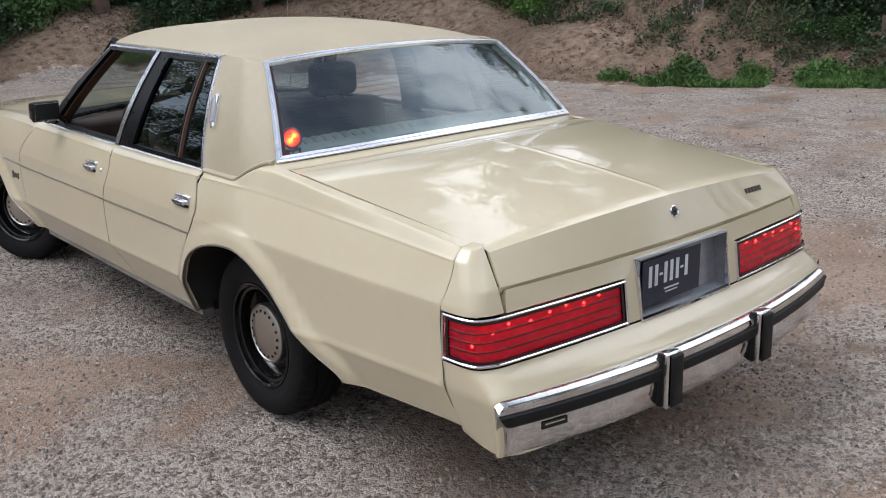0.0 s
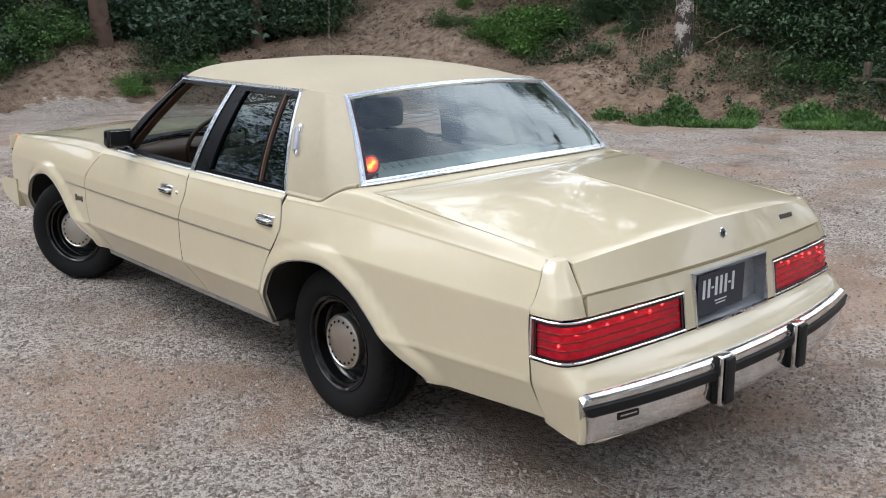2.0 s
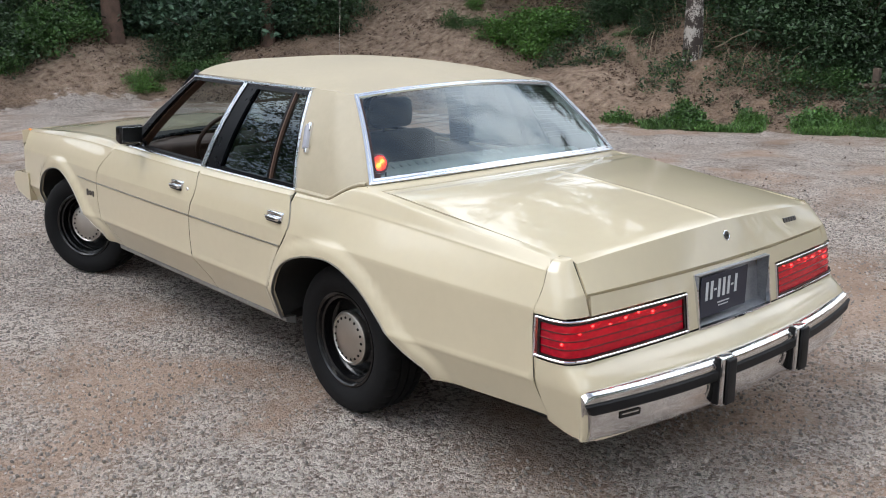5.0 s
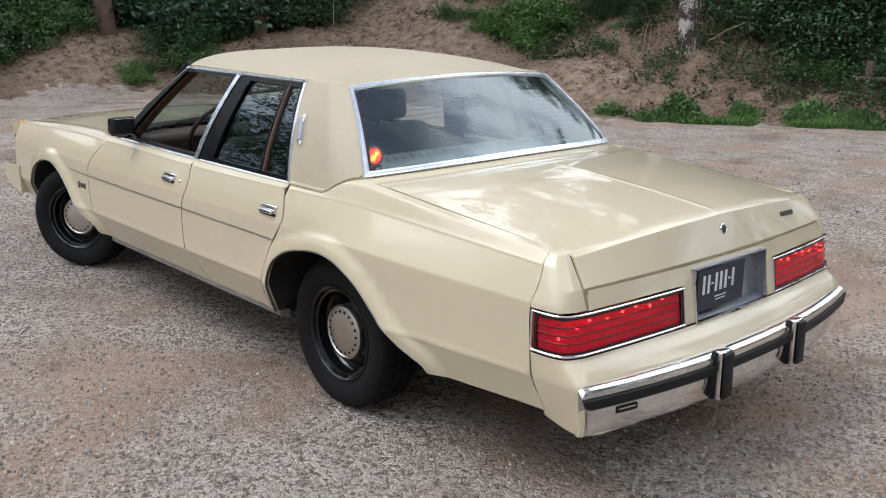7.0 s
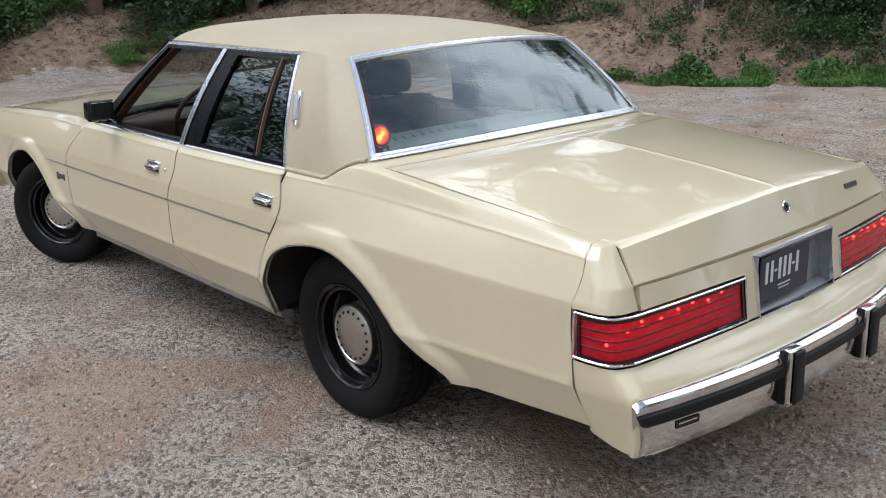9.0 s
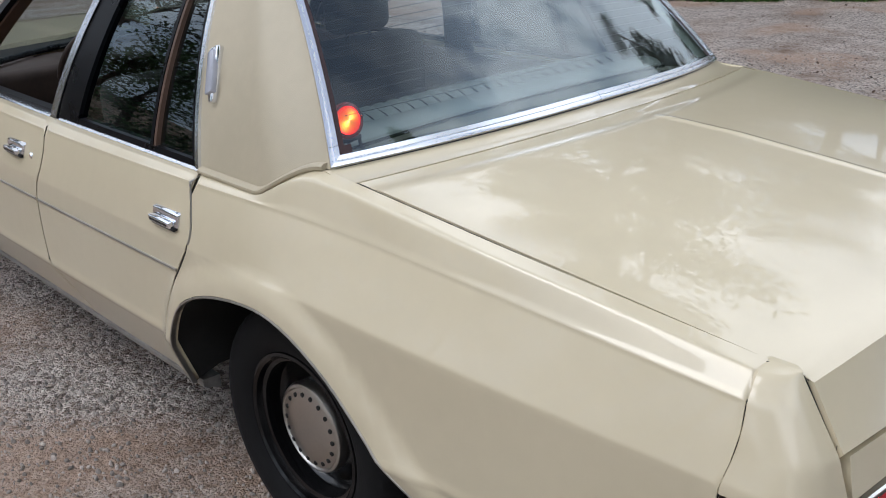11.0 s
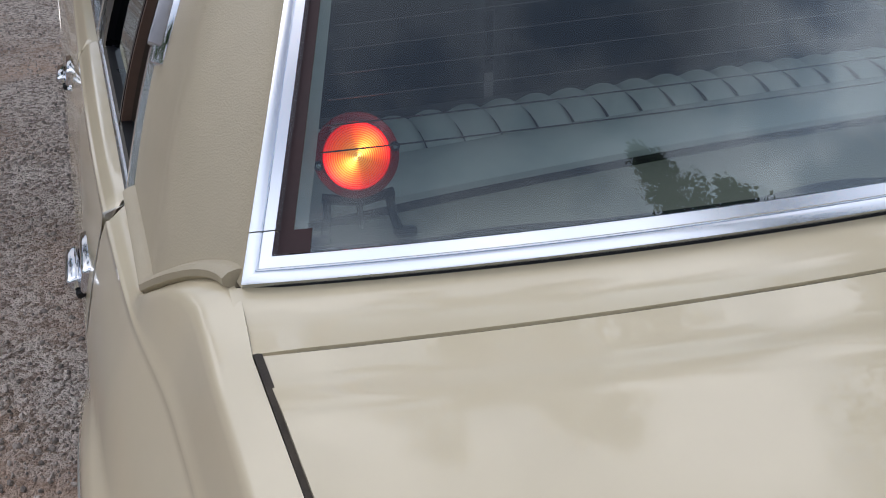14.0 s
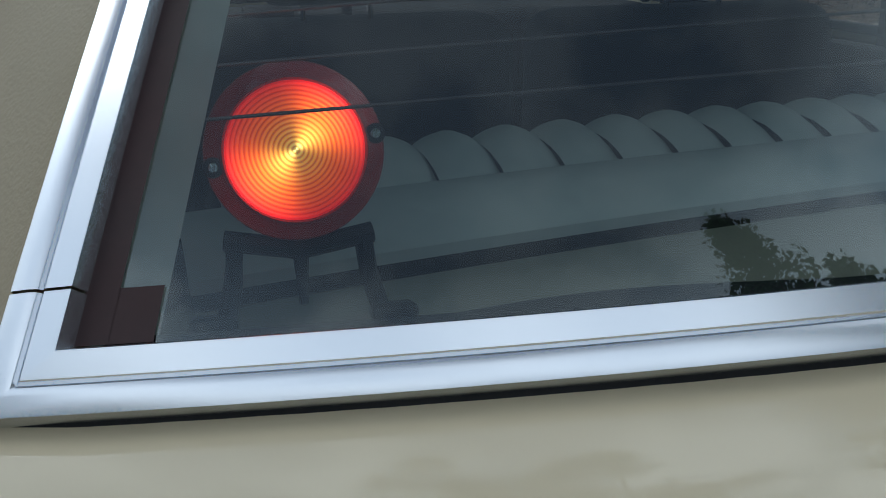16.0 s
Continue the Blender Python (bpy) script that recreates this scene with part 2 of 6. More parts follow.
NODE_Z = [hermite(_ys, [r[2 + 2 * k] for r in STATIONS]) for k in range(6)]


def foot_y(w):
    return lerp(0.342, -0.096, w)


def belt_foot(y):
    """x and z of the vinyl's lower edge at y."""
    w = (0.342 - y) / 0.438
    x = 0.880 - (0.880 - 0.807) * sm((w - 0.62) / 0.38) ** 1.3
    return x, lerp(0.951, 1.027, sm((w - 0.55) / 0.40))


_nx0, _nz0 = NODE_X[0], NODE_Z[0]
NODE_X[0] = lambda y: belt_foot(y)[0] if -0.096 < y < 0.342 else (_nx0(y) if y > 0 else float(np.interp(y, [-1.17, -0.6, -0.2, -0.096], [0.782, 0.803, 0.815, 0.807])))
NODE_Z[0] = lambda y: belt_foot(y)[1] - 0.003 if -0.096 < y < 0.342 else (_nz0(y) if y > 0 else float(np.interp(y, [-1.17, -0.6, -0.2, -0.096], [0.928, 0.979, 1.019, 1.023])))
_ad = [0.405, 0.402, 0.377, 0.32, 0.2, 0.03, -0.04, -0.15, -0.27, -0.35, -0.43, -0.52, -0.645, -0.66]
_az = [0.345, 0.45, 0.548, 0.627, 0.686, 0.718, 0.72, 0.696, 0.637, 0.577, 0.51, 0.447, 0.392, 0.36]
ARCHES = (0.0, 3.04)


def arch_curve(n=40):
    """The wheel opening's edge, from its front foot over the top to its rear foot."""
    t = np.linspace(0, 1, len(_ad))
    g = np.linspace(0, 1, n)
    fy, fz = hermite(t, _ad), hermite(t, _az)
    return [(fy(k), fz(k)) for k in g]


ARCH = arch_curve()
_arch_np = np.array(arch_curve(700))


def blurred(v, s, w):
    """The broken line through v, averaged exactly over s - w to s + w."""
    def area(t):
        t = min(5.0, max(0.0, t))
        i = min(4, int(t))
        d = t - i
        return sum((v[k] + v[k + 1]) / 2 for k in range(i)) + v[i] * d + (v[i + 1] - v[i]) * d * d / 2
    if w < 1e-4:
        return float(np.interp(s, range(6), v))
    return (area(s + w) - area(s - w)) / (2 * w)



def flare(y, z):
    out = 0.0
    for c in ARCHES:
        if abs(y - c) < 0.9:
            d = np.hypot(_arch_np[:, 0] - (y - c), _arch_np[:, 1] - z)
            d = float(d.min())
            out += 0.021 * (1 - sm((d - 0.025) / 0.06)) + 0.004 * math.exp(-((d / 0.02) ** 2))
    return out


def side(y, s, bulge=True):
    """The left flank at y; s runs from 0 (top edge) over 1 (shoulder) and 4 (low crease) to 5 (sill)."""
    xs, zs = [f(y) for f in NODE_X], [f(y) for f in NODE_Z]
    w = 0.03 + 0.42 * sm((s - 1.1) / 0.5) * sm((2.85 - s) / 0.5) + 0.03 * sm((s - 2.5) / 0.3) * sm((3.5 - s) / 0.3)
    w = min(w, max(0, s), max(0, 5 - s))
    x, z = blurred(xs, s, w), blurred(zs, s, w)
    if 0 < s < 1:
        z -= max(0, zs[0] - zs[1]) * 0.05 * math.log(math.exp(-0.80 * s / 0.05) + math.exp(-0.98 * (1 - s) / 0.05))
    lip = 0.0017 * math.exp(-(((s - 1) / 0.055) ** 2))
    x += 0.7 * lip + 0.0026 * math.exp(-(((s - 3.97) / 0.05) ** 2))
    z += 0.7 * lip
    if bulge:
        x += flare(y, z) * min(1, s / 1.5)
    return Vector((-x, y, z))


def s_at(y, z):
    """The s at which the flank at y has height z."""
    return float(np.interp(-z, [-f(y) for f in NODE_Z], range(6)))


def skin(name, outline, fn, material, parent, steps, label="", depth=0.022, mirror=False, cuts=(), hstep=(0.02, 0.004)):
    """A panel: the outline in the surface's own two numbers, cut into small faces, laid on fn, its edge folded inwards."""
    sc = steps[0] / steps[1]
    ring = [Vector((p[0], p[1] * sc)) for p in outline]
    lo, hi = np.min(outline, 0), np.max(outline, 0)
    levels = sorted(set(np.arange(lo[1] + steps[1] * 0.37, hi[1], steps[1]).round(4)) | {c for c in cuts if lo[1] < c < hi[1]})
    edge = np.array([(p.x, p.y) for p in ring])

    def clear(x, y):
        return np.hypot(edge[:, 0] - x, edge[:, 1] - y).min() > steps[0] * 0.22

    extra = [Vector((x, y * sc)) for x in np.arange(lo[0] + steps[0] * 0.37, hi[0], steps[0]) for y in levels if clear(x, y * sc)]
    n = len(ring)
    flat, _, tris, *_ = geometry.delaunay_2d_cdt(ring + extra, [(i, (i + 1) % n) for i in range(n)], [list(range(n))], 1, 1e-6)
    bm = bmesh.new()
    made = [bm.verts.new((p.x, p.y / sc, 0)) for p in flat]
    for t in tris:
        bm.faces.new([made[i] for i in t])
    bmesh.ops.delete(bm, geom=[v for v in bm.verts if not v.link_faces], context="VERTS")
    ups = {}
    hy, hs = hstep
    sign = -1 if mirror else 1
    flip = Vector((sign, 1, 1))
    verts = bm.verts[:]
    for v in verts:
        a, b = v.co.x, v.co.y
        p = fn(a, b)
        n = (fn(a + hy, b) - fn(a - hy, b)).cross(fn(a, b + hs) - fn(a, b - hs))
        n = n.normalized() if n.length > 1e-12 else Vector((-1, 0, 0))
        ups[v] = (p * flip, n * flip)
    for v, (p, n) in ups.items():
        v.co = p
    bm.normal_update()
    centre = Vector((0, 1.0, 0.6))
    outward = sum((v.co - centre).dot(n) for v, (p, n) in ups.items())
    turn = 1 if outward > 0 else -1
    wrong = [f for f in bm.faces if f.normal.dot(ups[f.verts[0]][1]) * turn < 0]
    bmesh.ops.reverse_faces(bm, faces=wrong)
    inner = {tuple(round(c, 6) for c in p): -n * turn for p, n in ups.values()}
    rim(bm, lambda co: inner[tuple(round(c, 6) for c in co)], depth)
    bm.normal_update()
    bm.verts.index_update()
    normals = [list(ups[v][1] * turn if v in ups else v.normal) for v in bm.verts]
    for f in bm.faces:
        f.smooth = True
    me = bpy.data.meshes.new(name)
    bm.to_mesh(me)
    bm.free()
    me.materials.append(material)
    me.normals_split_custom_set_from_vertices(normals)
    ob = new(name, me)
    ob.parent = parent
    if label:
        ob["label"] = label
    return ob


def curve_s(pts, n=14):
    """An upright seam from (z, y) pairs, as outline points (y, s)."""
    f = hermite([p[0] for p in pts], [p[1] for p in pts])
    out = []
    for z in lin(pts[0][0], pts[-1][0], n):
        y = f(z)
        out.append((y, s_at(y, z)))
    return out


def run_s(y0, y1, s, n=12):
    return [(y, s) for y in lin(y0, y1, n)]


def shrink(outline, gap_y, gap_s):
    """Draws an outline in by half a panel gap."""
    n, out = len(outline), []
    area = sum(a[0] * b[1] - b[0] * a[1] for a, b in zip(outline, outline[1:] + outline[:1]))
    sg = 1 if area > 0 else -1
    for i, p in enumerate(outline):
        a, b = outline[i - 1], outline[(i + 1) % n]
        t = Vector(((b[0] - a[0]) / gap_y, (b[1] - a[1]) / gap_s))
        t = t.normalized() if t.length > 1e-9 else Vector((1, 0))
        out.append((p[0] - sg * t.y * gap_y, p[1] + sg * t.x * gap_s))
    return out


SEAM_REAR = [(0.953, 0.338), (0.82, 0.292), (0.655, 0.388), (0.50, 0.428), (0.40, 0.418), (0.351, 0.415)]
SEAM_MID = [(0.953, 1.19), (0.85, 1.165), (0.707, 1.215), (0.492, 1.195), (0.41, 1.09), (0.347, 1.05)]
SEAM_FRONT = [(0.958, 2.19), (0.80, 2.375), (0.704, 2.40), (0.497, 2.365), (0.43, 2.245), (0.35, 2.20)]
SEAM_CAP = [(0.93, -1.148), (0.83, -1.162), (0.745, -1.152), (0.59, -1.162), (0.49, -1.176), (0.388, -1.215)]

car = thing("car", "cream four-door sedan with vinyl roof, parked on gravel", "car")
SIDES = (("left", False), ("right", True))
CUTS = (0.2, 0.4, 0.47, 0.54, 0.6, 0.7, 0.8, 0.88, 0.93, 0.97, 1.0, 1.03, 1.07, 1.13, 1.3, 2.8, 2.88, 2.94, 3.0, 3.06, 3.12, 3.2, 3.88, 3.92, 3.96, 4.0, 4.04, 4.1)


def panel(name, outline, mirror, label):
    outline = [(y, max(0.004, min(4.996, s))) for y, s in outline]
    return skin(name, shrink(outline, 0.0038, 0.018), side, PAINT, car, (0.03, 0.16), label, mirror=mirror, cuts=CUTS, hstep=(0.012, 0.014))


def arch_s(c):
    return [(y + c, s_at(y + c, z)) for y, z in ARCH]


for side_name, mir in SIDES:
    arch = arch_s(0.0)
    quarter = curve_s(SEAM_REAR) + arch + run_s(-0.68, -1.2, 4.99, 8) + curve_s(SEAM_CAP)[::-1] + run_s(-1.12, -0.2, 0.0, 14) + run_s(-0.13, 0.05, 0.0, 8) + run_s(0.1, 0.3, 0.0, 4)
    panel("rear_quarter_panel", quarter, mir, "cream rear quarter panel with a flared wheel arch")
    rear_door = curve_s(SEAM_MID) + run_s(1.0, 0.45, 4.99, 8) + curve_s(SEAM_REAR)[::-1] + run_s(0.4, 1.13, 0.0, 10)
    panel("rear_door", rear_door, mir, "cream rear door")
    front_door = curve_s(SEAM_FRONT) + run_s(2.15, 1.1, 4.99, 10) + curve_s(SEAM_MID)[::-1] + run_s(1.25, 2.13, 0.0, 12)
    panel("front_door", front_door, mir, "cream front door")
    arch = arch_s(3.04)
    fender = run_s(3.83, 3.5, 4.99, 5) + arch + run_s(2.36, 2.24, 4.99, 3) + curve_s(SEAM_FRONT)[::-1] + run_s(2.3, 3.83, 0.0, 20) + [(3.83, s) for s in lin(0.3, 4.7, 12)]
    panel("front_fender", fender, mir, "cream front fender with a flared wheel arch")


# ---- tail of the car ----
def y_edge(z):
    return float(np.interp(z, [0.60, 0.745, 0.82, 0.925], [-1.322, -1.302, -1.277, -1.200]))


def tail_plan(a, z):
    """The tail from the quarter panel's seam (a = 0) round the corner (a = 1) to the middle (a = 2)."""
    xs = -float(np.interp(z, [0.385, 0.515, 0.70, 0.82, 0.905, 0.93], [0.885, 0.920, 0.917, 0.903, 0.868, 0.80]))
    ye = y_edge(z)
    if a <= 1:
        p = [(xs, -1.150), (xs + 0.004, ye + 0.075), (xs + 0.022, ye + 0.024), (xs + 0.085, ye)]
        g = np.array([a - 0.12, a - 0.06, a, a + 0.06, a + 0.12]).clip(0, 1) if 0.05 < a < 0.98 else np.array([a])
        k = np.linspace(0, 1, 4)
        return Vector((np.interp(g, k, [q[0] for q in p]).mean(), np.interp(g, k, [q[1] for q in p]).mean(), z))
    t = a - 1
    x = lerp(xs + 0.085, 0.0, t)
    return Vector((x, ye - 0.05 * (1 - (x / (xs + 0.085)) ** 2), z))


def a_for_x(x, z):
    g = np.linspace(0, 2, 400)
    return float(np.interp(x, [tail_plan(a, z).x for a in g], g))


LAMP_Z, PLATE_Z, PLATE_X = (0.600, 0.745), (0.592, 0.795), 0.243


def tail_fn(mirror=False):
    def f(a, z):
        p = tail_plan(min(2, max(0, a)), z)
        return p if a <= 2 else Vector((2 * tail_plan(2, z).x - tail_plan(4 - a, z).x, tail_plan(4 - a, z).y, z))
    return f


tail = tail_fn()
for side_name, mir in SIDES:
    cap_seam = hermite([q[0] for q in SEAM_CAP], [q[1] for q in SEAM_CAP])

    def cap(a, s):
        p = side(-1.165, s, False)
        y_s = cap_seam(p.z) + 0.0012
        ye, xe = y_edge(p.z), -float(np.interp(p.z, [0.82, 0.925], [0.800, 0.785]))
        k = max(0.0, xe - p.x)
        g = (a + np.array([-0.16, -0.08, 0, 0.08, 0.16]) * min(1, 4 * a, 4 * (1 - a))).clip(0, 1)
        t = [0, 0.45, 0.75, 1.0]
        x = np.interp(g, t, [p.x, p.x + 0.05 * k, p.x + 0.30 * k, max(p.x, xe)]).mean()
        y = np.interp(g, t, [y_s, min(y_s - 0.01, ye + 0.055), ye + 0.012, ye]).mean()
        return Vector((x, y, p.z))

    bm = sheet(cap, lin(0, 1, 18), lin(0.0, s_at(-1.15, 0.754), 30))
    if mir:
        bmesh.ops.scale(bm, vec=(-1, 1, 1), verts=bm.verts)
    rim(bm, lambda co: (-math.copysign(0.6, co.x), 0.8, 0), 0.02)
    part("corner_cap", bm, PAINT, car, "cream corner cap above the tail lamp")
ax = lambda x: a_for_x(x, 0.7)
strip = [(ax(-0.80), 0.752), (ax(-0.31), 0.752), (ax(-0.31), 0.605), (ax(-0.248), 0.605), (ax(-0.248), 0.800)]
strip += [(4 - a, z) for a, z in strip[::-1]]
full = strip + [(4 - a, 0.815) for a in lin(ax(-0.79), 1.999, 12)] + [(a, 0.815) for a in lin(1.99, ax(-0.79), 12)]
skin("tail_panel", full, tail, PAINT, car, (0.08, 0.03), "cream tail panel with openings for lamps and plate", depth=0.03)


# the ledge between the lamps and the bumper, and the bumper's side fillers
def plan_low(a):
    """Bumper-top plan, with the same a as the tail."""
    k = [0, 0.33, 0.66, 1.0, 1.35, 1.7, 2.0]
    px = [-0.917, -0.914, -0.909, -0.893, -0.58, -0.28, 0.0]
    py = [-1.150, -1.25, -1.335, -1.372, -1.425, -1.452, -1.460]
    return hermite(k, px)(a), hermite(k, py)(a)


def ledge(a, v):
    b = a if a <= 2 else 4 - a
    up = tail_plan(b, 0.6)
    lx, ly = plan_low(b)
    prof_t = np.interp(v, [0, 0.25, 0.6, 1.0, 2.0], [0.0, 0.1, 0.55, 1.0, 1.0])
    z = np.interp(v, [0, 0.25, 0.6, 0.9, 1.0, 2.0], [0.598, 0.588, 0.562, 0.532, 0.515, 0.343])
    x = lerp(up.x, lx, prof_t) + 0.034 * max(0, v - 1) * sm((1.15 - b) / 0.5)
    y = lerp(up.y, ly, prof_t)
    ys = cap_seam(max(0.388, z)) + 0.0012
    y = min(y, lerp(ys, y, sm(b / 0.3))) if b < 0.3 else y
    if v > 1 and b < 1.1:
        k = (v - 1) ** 4
        z += 0.032 * k * sm((0.6 - b) / 0.6)
        y += 0.012 * k * sm((b - 0.55) / 0.4)
    return Vector((x if a <= 2 else -x, y, z))


bm = sheet(ledge, lin(0, 4, 90), lin(0, 1, 12) + lin(1.08, 2, 10))
part("bumper_filler", bm, PAINT, car, "cream filler panel over the rear bumper")


def bumper_plan(x, lead=0.0):
    return -1.487 + 0.112 * (abs(x) / 0.905) ** 2.2 - lead


def bumper(name, y_of, flip, parent, xs, mats):
    n = [Vector((x, y_of(x), 0)) for x in xs]
    outs = []
    for i in range(len(n)):
        t = (n[min(i + 1, len(n) - 1)] - n[max(i - 1, 0)]).normalized()
        outs.append(Vector((t.y, -t.x, 0)) * flip)
    ups = [(0, 0, 1)] * len(n)
    bar = part(name, sweep(n, outs, ups, [(-0.055, 0.514), (-0.03, 0.527), (-0.006, 0.526), (0.010, 0.518), (0.016, 0.504), (0.014, 0.492), (0.003, 0.488), (0.003, 0.451), (0.006, 0.43), (0.004, 0.375), (-0.008, 0.349), (-0.04, 0.338), (-0.07, 0.340)], closed=True), mats, parent, "worn chrome bumper bar")
    part("rub_strip", sweep(n, outs, ups, [(0.0, 0.491), (0.016, 0.491), (0.022, 0.485), (0.022, 0.456), (0.016, 0.449), (0.0, 0.449)], closed=True), BLACK, bar, "black rubber rub strip")
    return bar


bumper_rear = bumper("rear_bumper", bumper_plan, 1, car, lin(-0.906, -0.872, 7) + lin(-0.85, 0.85, 56) + lin(0.872, 0.906, 7), WORN)
for ob in [bumper_rear] + list(bumper_rear.children):
    for v in ob.data.vertices:
        k = max(0, (abs(v.co.x) - 0.875) / 0.031)
        v.co.z -= 0.016 * k**2 * sm((v.co.z - 0.49) / 0.03)
        v.co.x *= 1 - 0.036 * k * sm((0.49 - v.co.z) / 0.06)
for gx in (-0.262, 0.262):
    y0 = bumper_plan(gx)

    def guard(wide, front, z0, z1):
        bm = box(gx - wide, gx + wide, y0 - front, y0 + 0.005, z0, z1, 0.008, 3)
        for v in bm.verts:
            if v.co.y < y0 - front + 0.02:
                v.co.y += 0.022 * sm((v.co.z - 0.47) / 0.07) + 0.020 * sm((0.43 - v.co.z) / 0.08)
        return bm

    g = part("bumper_guard", guard(0.036, 0.058, 0.350, 0.540), WORN, bumper_rear, "chrome bumper guard with a black front pad")
    pad_bm = guard(0.030, 0.070, 0.358, 0.534)
    bmesh.ops.delete(pad_bm, geom=[v for v in pad_bm.verts if v.co.y > y0 - 0.01], context="VERTS")
    part("front_pad", pad_bm, BLACK, g, "black rubber front pad")
    part("gasket", box(gx - 0.043, gx + 0.043, y0 - 0.022, y0 + 0.004, 0.356, 0.535, 0.004, 2), BLACK, g, "black gasket behind the guard")


# ---- lid, deck, roof ----
def y_front(u):
    return -0.315 + 0.120 * abs(u) ** 2.0


def lid_edge(v):
    """Half width, side height, middle height and y at side and middle, along the lid: 0 front, 1 rear edge, 2 lower rear edge."""
    k = [0, 0.35, 0.7, 1.0, 2.0]
    return (np.interp(v, k, [0.810, 0.801, 0.789, 0.777, 0.794]), np.interp(v, k, [1.021, 0.986, 0.951, 0.919, 0.824]),
            np.interp(v, k, [1.050, 1.036, 1.006, 0.970, 0.830]), np.interp(v, k, [-0.195, -0.555, -0.907, -1.212, -1.280]), np.interp(v, k, [-0.315, -0.64, -0.97, -1.272, -1.330]))


def lid_raw(u, v):
    hw, zs, zm, ys, ym = lid_edge(v)
    a = abs(u)
    y = ym + (ys - ym) * a**2.0
    crown = 1 - a**2
    z = zs + (zm - zs) * (0.78 * crown + 0.22 * (1 - a))
    if v < 1:
        y2 = y - y_front(u)
        z += 0.006 * sm((-y2 - 0.03 - 0.03 * (1 - a)) / 0.05) - 0.005
        z += 0.0035 * math.exp(-((a * hw / 0.011) ** 2)) * sm((-y2 - 0.09) / 0.05) * sm((1.0 - v) / 0.06)
    return np.array((hw * u, y, z))


def lid(u, v):
    w = (0.012 + 0.05 * math.exp(-(((v - 1.03) / 0.08) ** 2))) * sm(v / 0.08) * sm((2 - v) / 0.1)
    vs_ = [min(2, max(0, v + w * k)) for k in (-1, -0.5, 0, 0.5, 1)]
    us_ = [u]
    p = np.mean([lid_raw(a, b) for a in us_ for b in vs_], 0)
    p[0] = lid_edge(v)[0] * u
    return Vector(p)


us = lin(-1, -0.96, 3)[:-1] + lin(-0.96, -0.05, 20)[:-1] + lin(-0.05, 0.05, 25) + lin(0.05, 0.96, 20)[1:] + lin(0.96, 1, 3)[1:]
vs = lin(0, 0.16, 14)[:-1] + lin(0.16, 0.94, 18)[:-1] + lin(0.94, 1.15, 10)[:-1] + lin(1.15, 2, 8)
bm = sheet(lid, us, vs)
for e in bm.edges:
    e.smooth = True
rim(bm, lambda co: (0, 0.5, -0.8), 0.03)
trunk_lid = part("trunk_lid", bm, PAINT, car, "cream trunk lid with a raised centre crease")


def glass_rear(a, b):
    """The rear window's surface: a from -1 to 1 across, b from 0 (bottom) to 1."""
    a2 = abs(a) ** 2.0
    x = a * lerp(0.807, 0.643, b)
    y = lerp(-0.237 + 0.141 * abs(a) ** 2.2, 0.165 + 0.058 * a2, b)
    z = lerp(1.058 - 0.031 * a2, 1.405 - 0.034 * a2, b) + 0.020 * 4 * b * (1 - b) * 0.5
    return Vector((x, y - 0.020 * 4 * b * (1 - b) * 0.5, z))


def glass_out(a, b):
    h = 0.01
    n = (glass_rear(a + h, b) - glass_rear(a - h, b)).cross(glass_rear(a, b + h) - glass_rear(a, b - h))
    return n.normalized()


# brown dirt, darkened further by the shade of the lid gap
GRIMY_SHADE = mat("grimy_gap_shade", (0.045, 0.036, 0.027), 0.9, var=0.5, scale=40)


# deck between the rear window and the lid
def deck(u, v):
    top = glass_rear(u, 0.0) + Vector((0, 0.006, -0.002))
    low = lid(u, 0.0) + Vector((0, 0.0045, 0.001))
    p = top.lerp(low, v)
    p.z -= 0.004 * math.sin(math.pi * v)
    p.x *= 1 + 0.013 * sm((abs(u) - 0.97) / 0.03)
    return p


bm = sheet(deck, lin(-1.0, 1.0, 50), lin(0, 1, 7))
rim(bm, lambda co: (0, 0, -1), 0.02)
part("rear_deck", bm, PAINT, car, "cream deck strip under the rear window")

# strip between quarter panels' top edge and lid: gap shade and dirt as colour
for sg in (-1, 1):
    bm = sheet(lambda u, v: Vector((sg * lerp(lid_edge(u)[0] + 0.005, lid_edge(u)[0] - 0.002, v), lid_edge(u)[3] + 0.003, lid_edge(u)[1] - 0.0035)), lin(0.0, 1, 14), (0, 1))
    part("drain_channel", bm, GRIMY_SHADE, car)
# dark strip just under the lid's front edge, standing in for gap shade
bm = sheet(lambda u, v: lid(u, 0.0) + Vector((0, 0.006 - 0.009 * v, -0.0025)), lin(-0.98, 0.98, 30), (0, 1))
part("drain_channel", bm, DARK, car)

# dark strips behind the lid's rear gaps, their shade put in as colour
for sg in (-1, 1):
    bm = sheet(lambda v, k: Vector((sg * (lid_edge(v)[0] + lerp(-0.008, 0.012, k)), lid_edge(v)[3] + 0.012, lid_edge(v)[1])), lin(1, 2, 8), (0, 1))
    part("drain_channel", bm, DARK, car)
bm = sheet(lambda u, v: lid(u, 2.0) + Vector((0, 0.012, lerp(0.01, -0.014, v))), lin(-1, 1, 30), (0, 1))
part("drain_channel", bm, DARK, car)


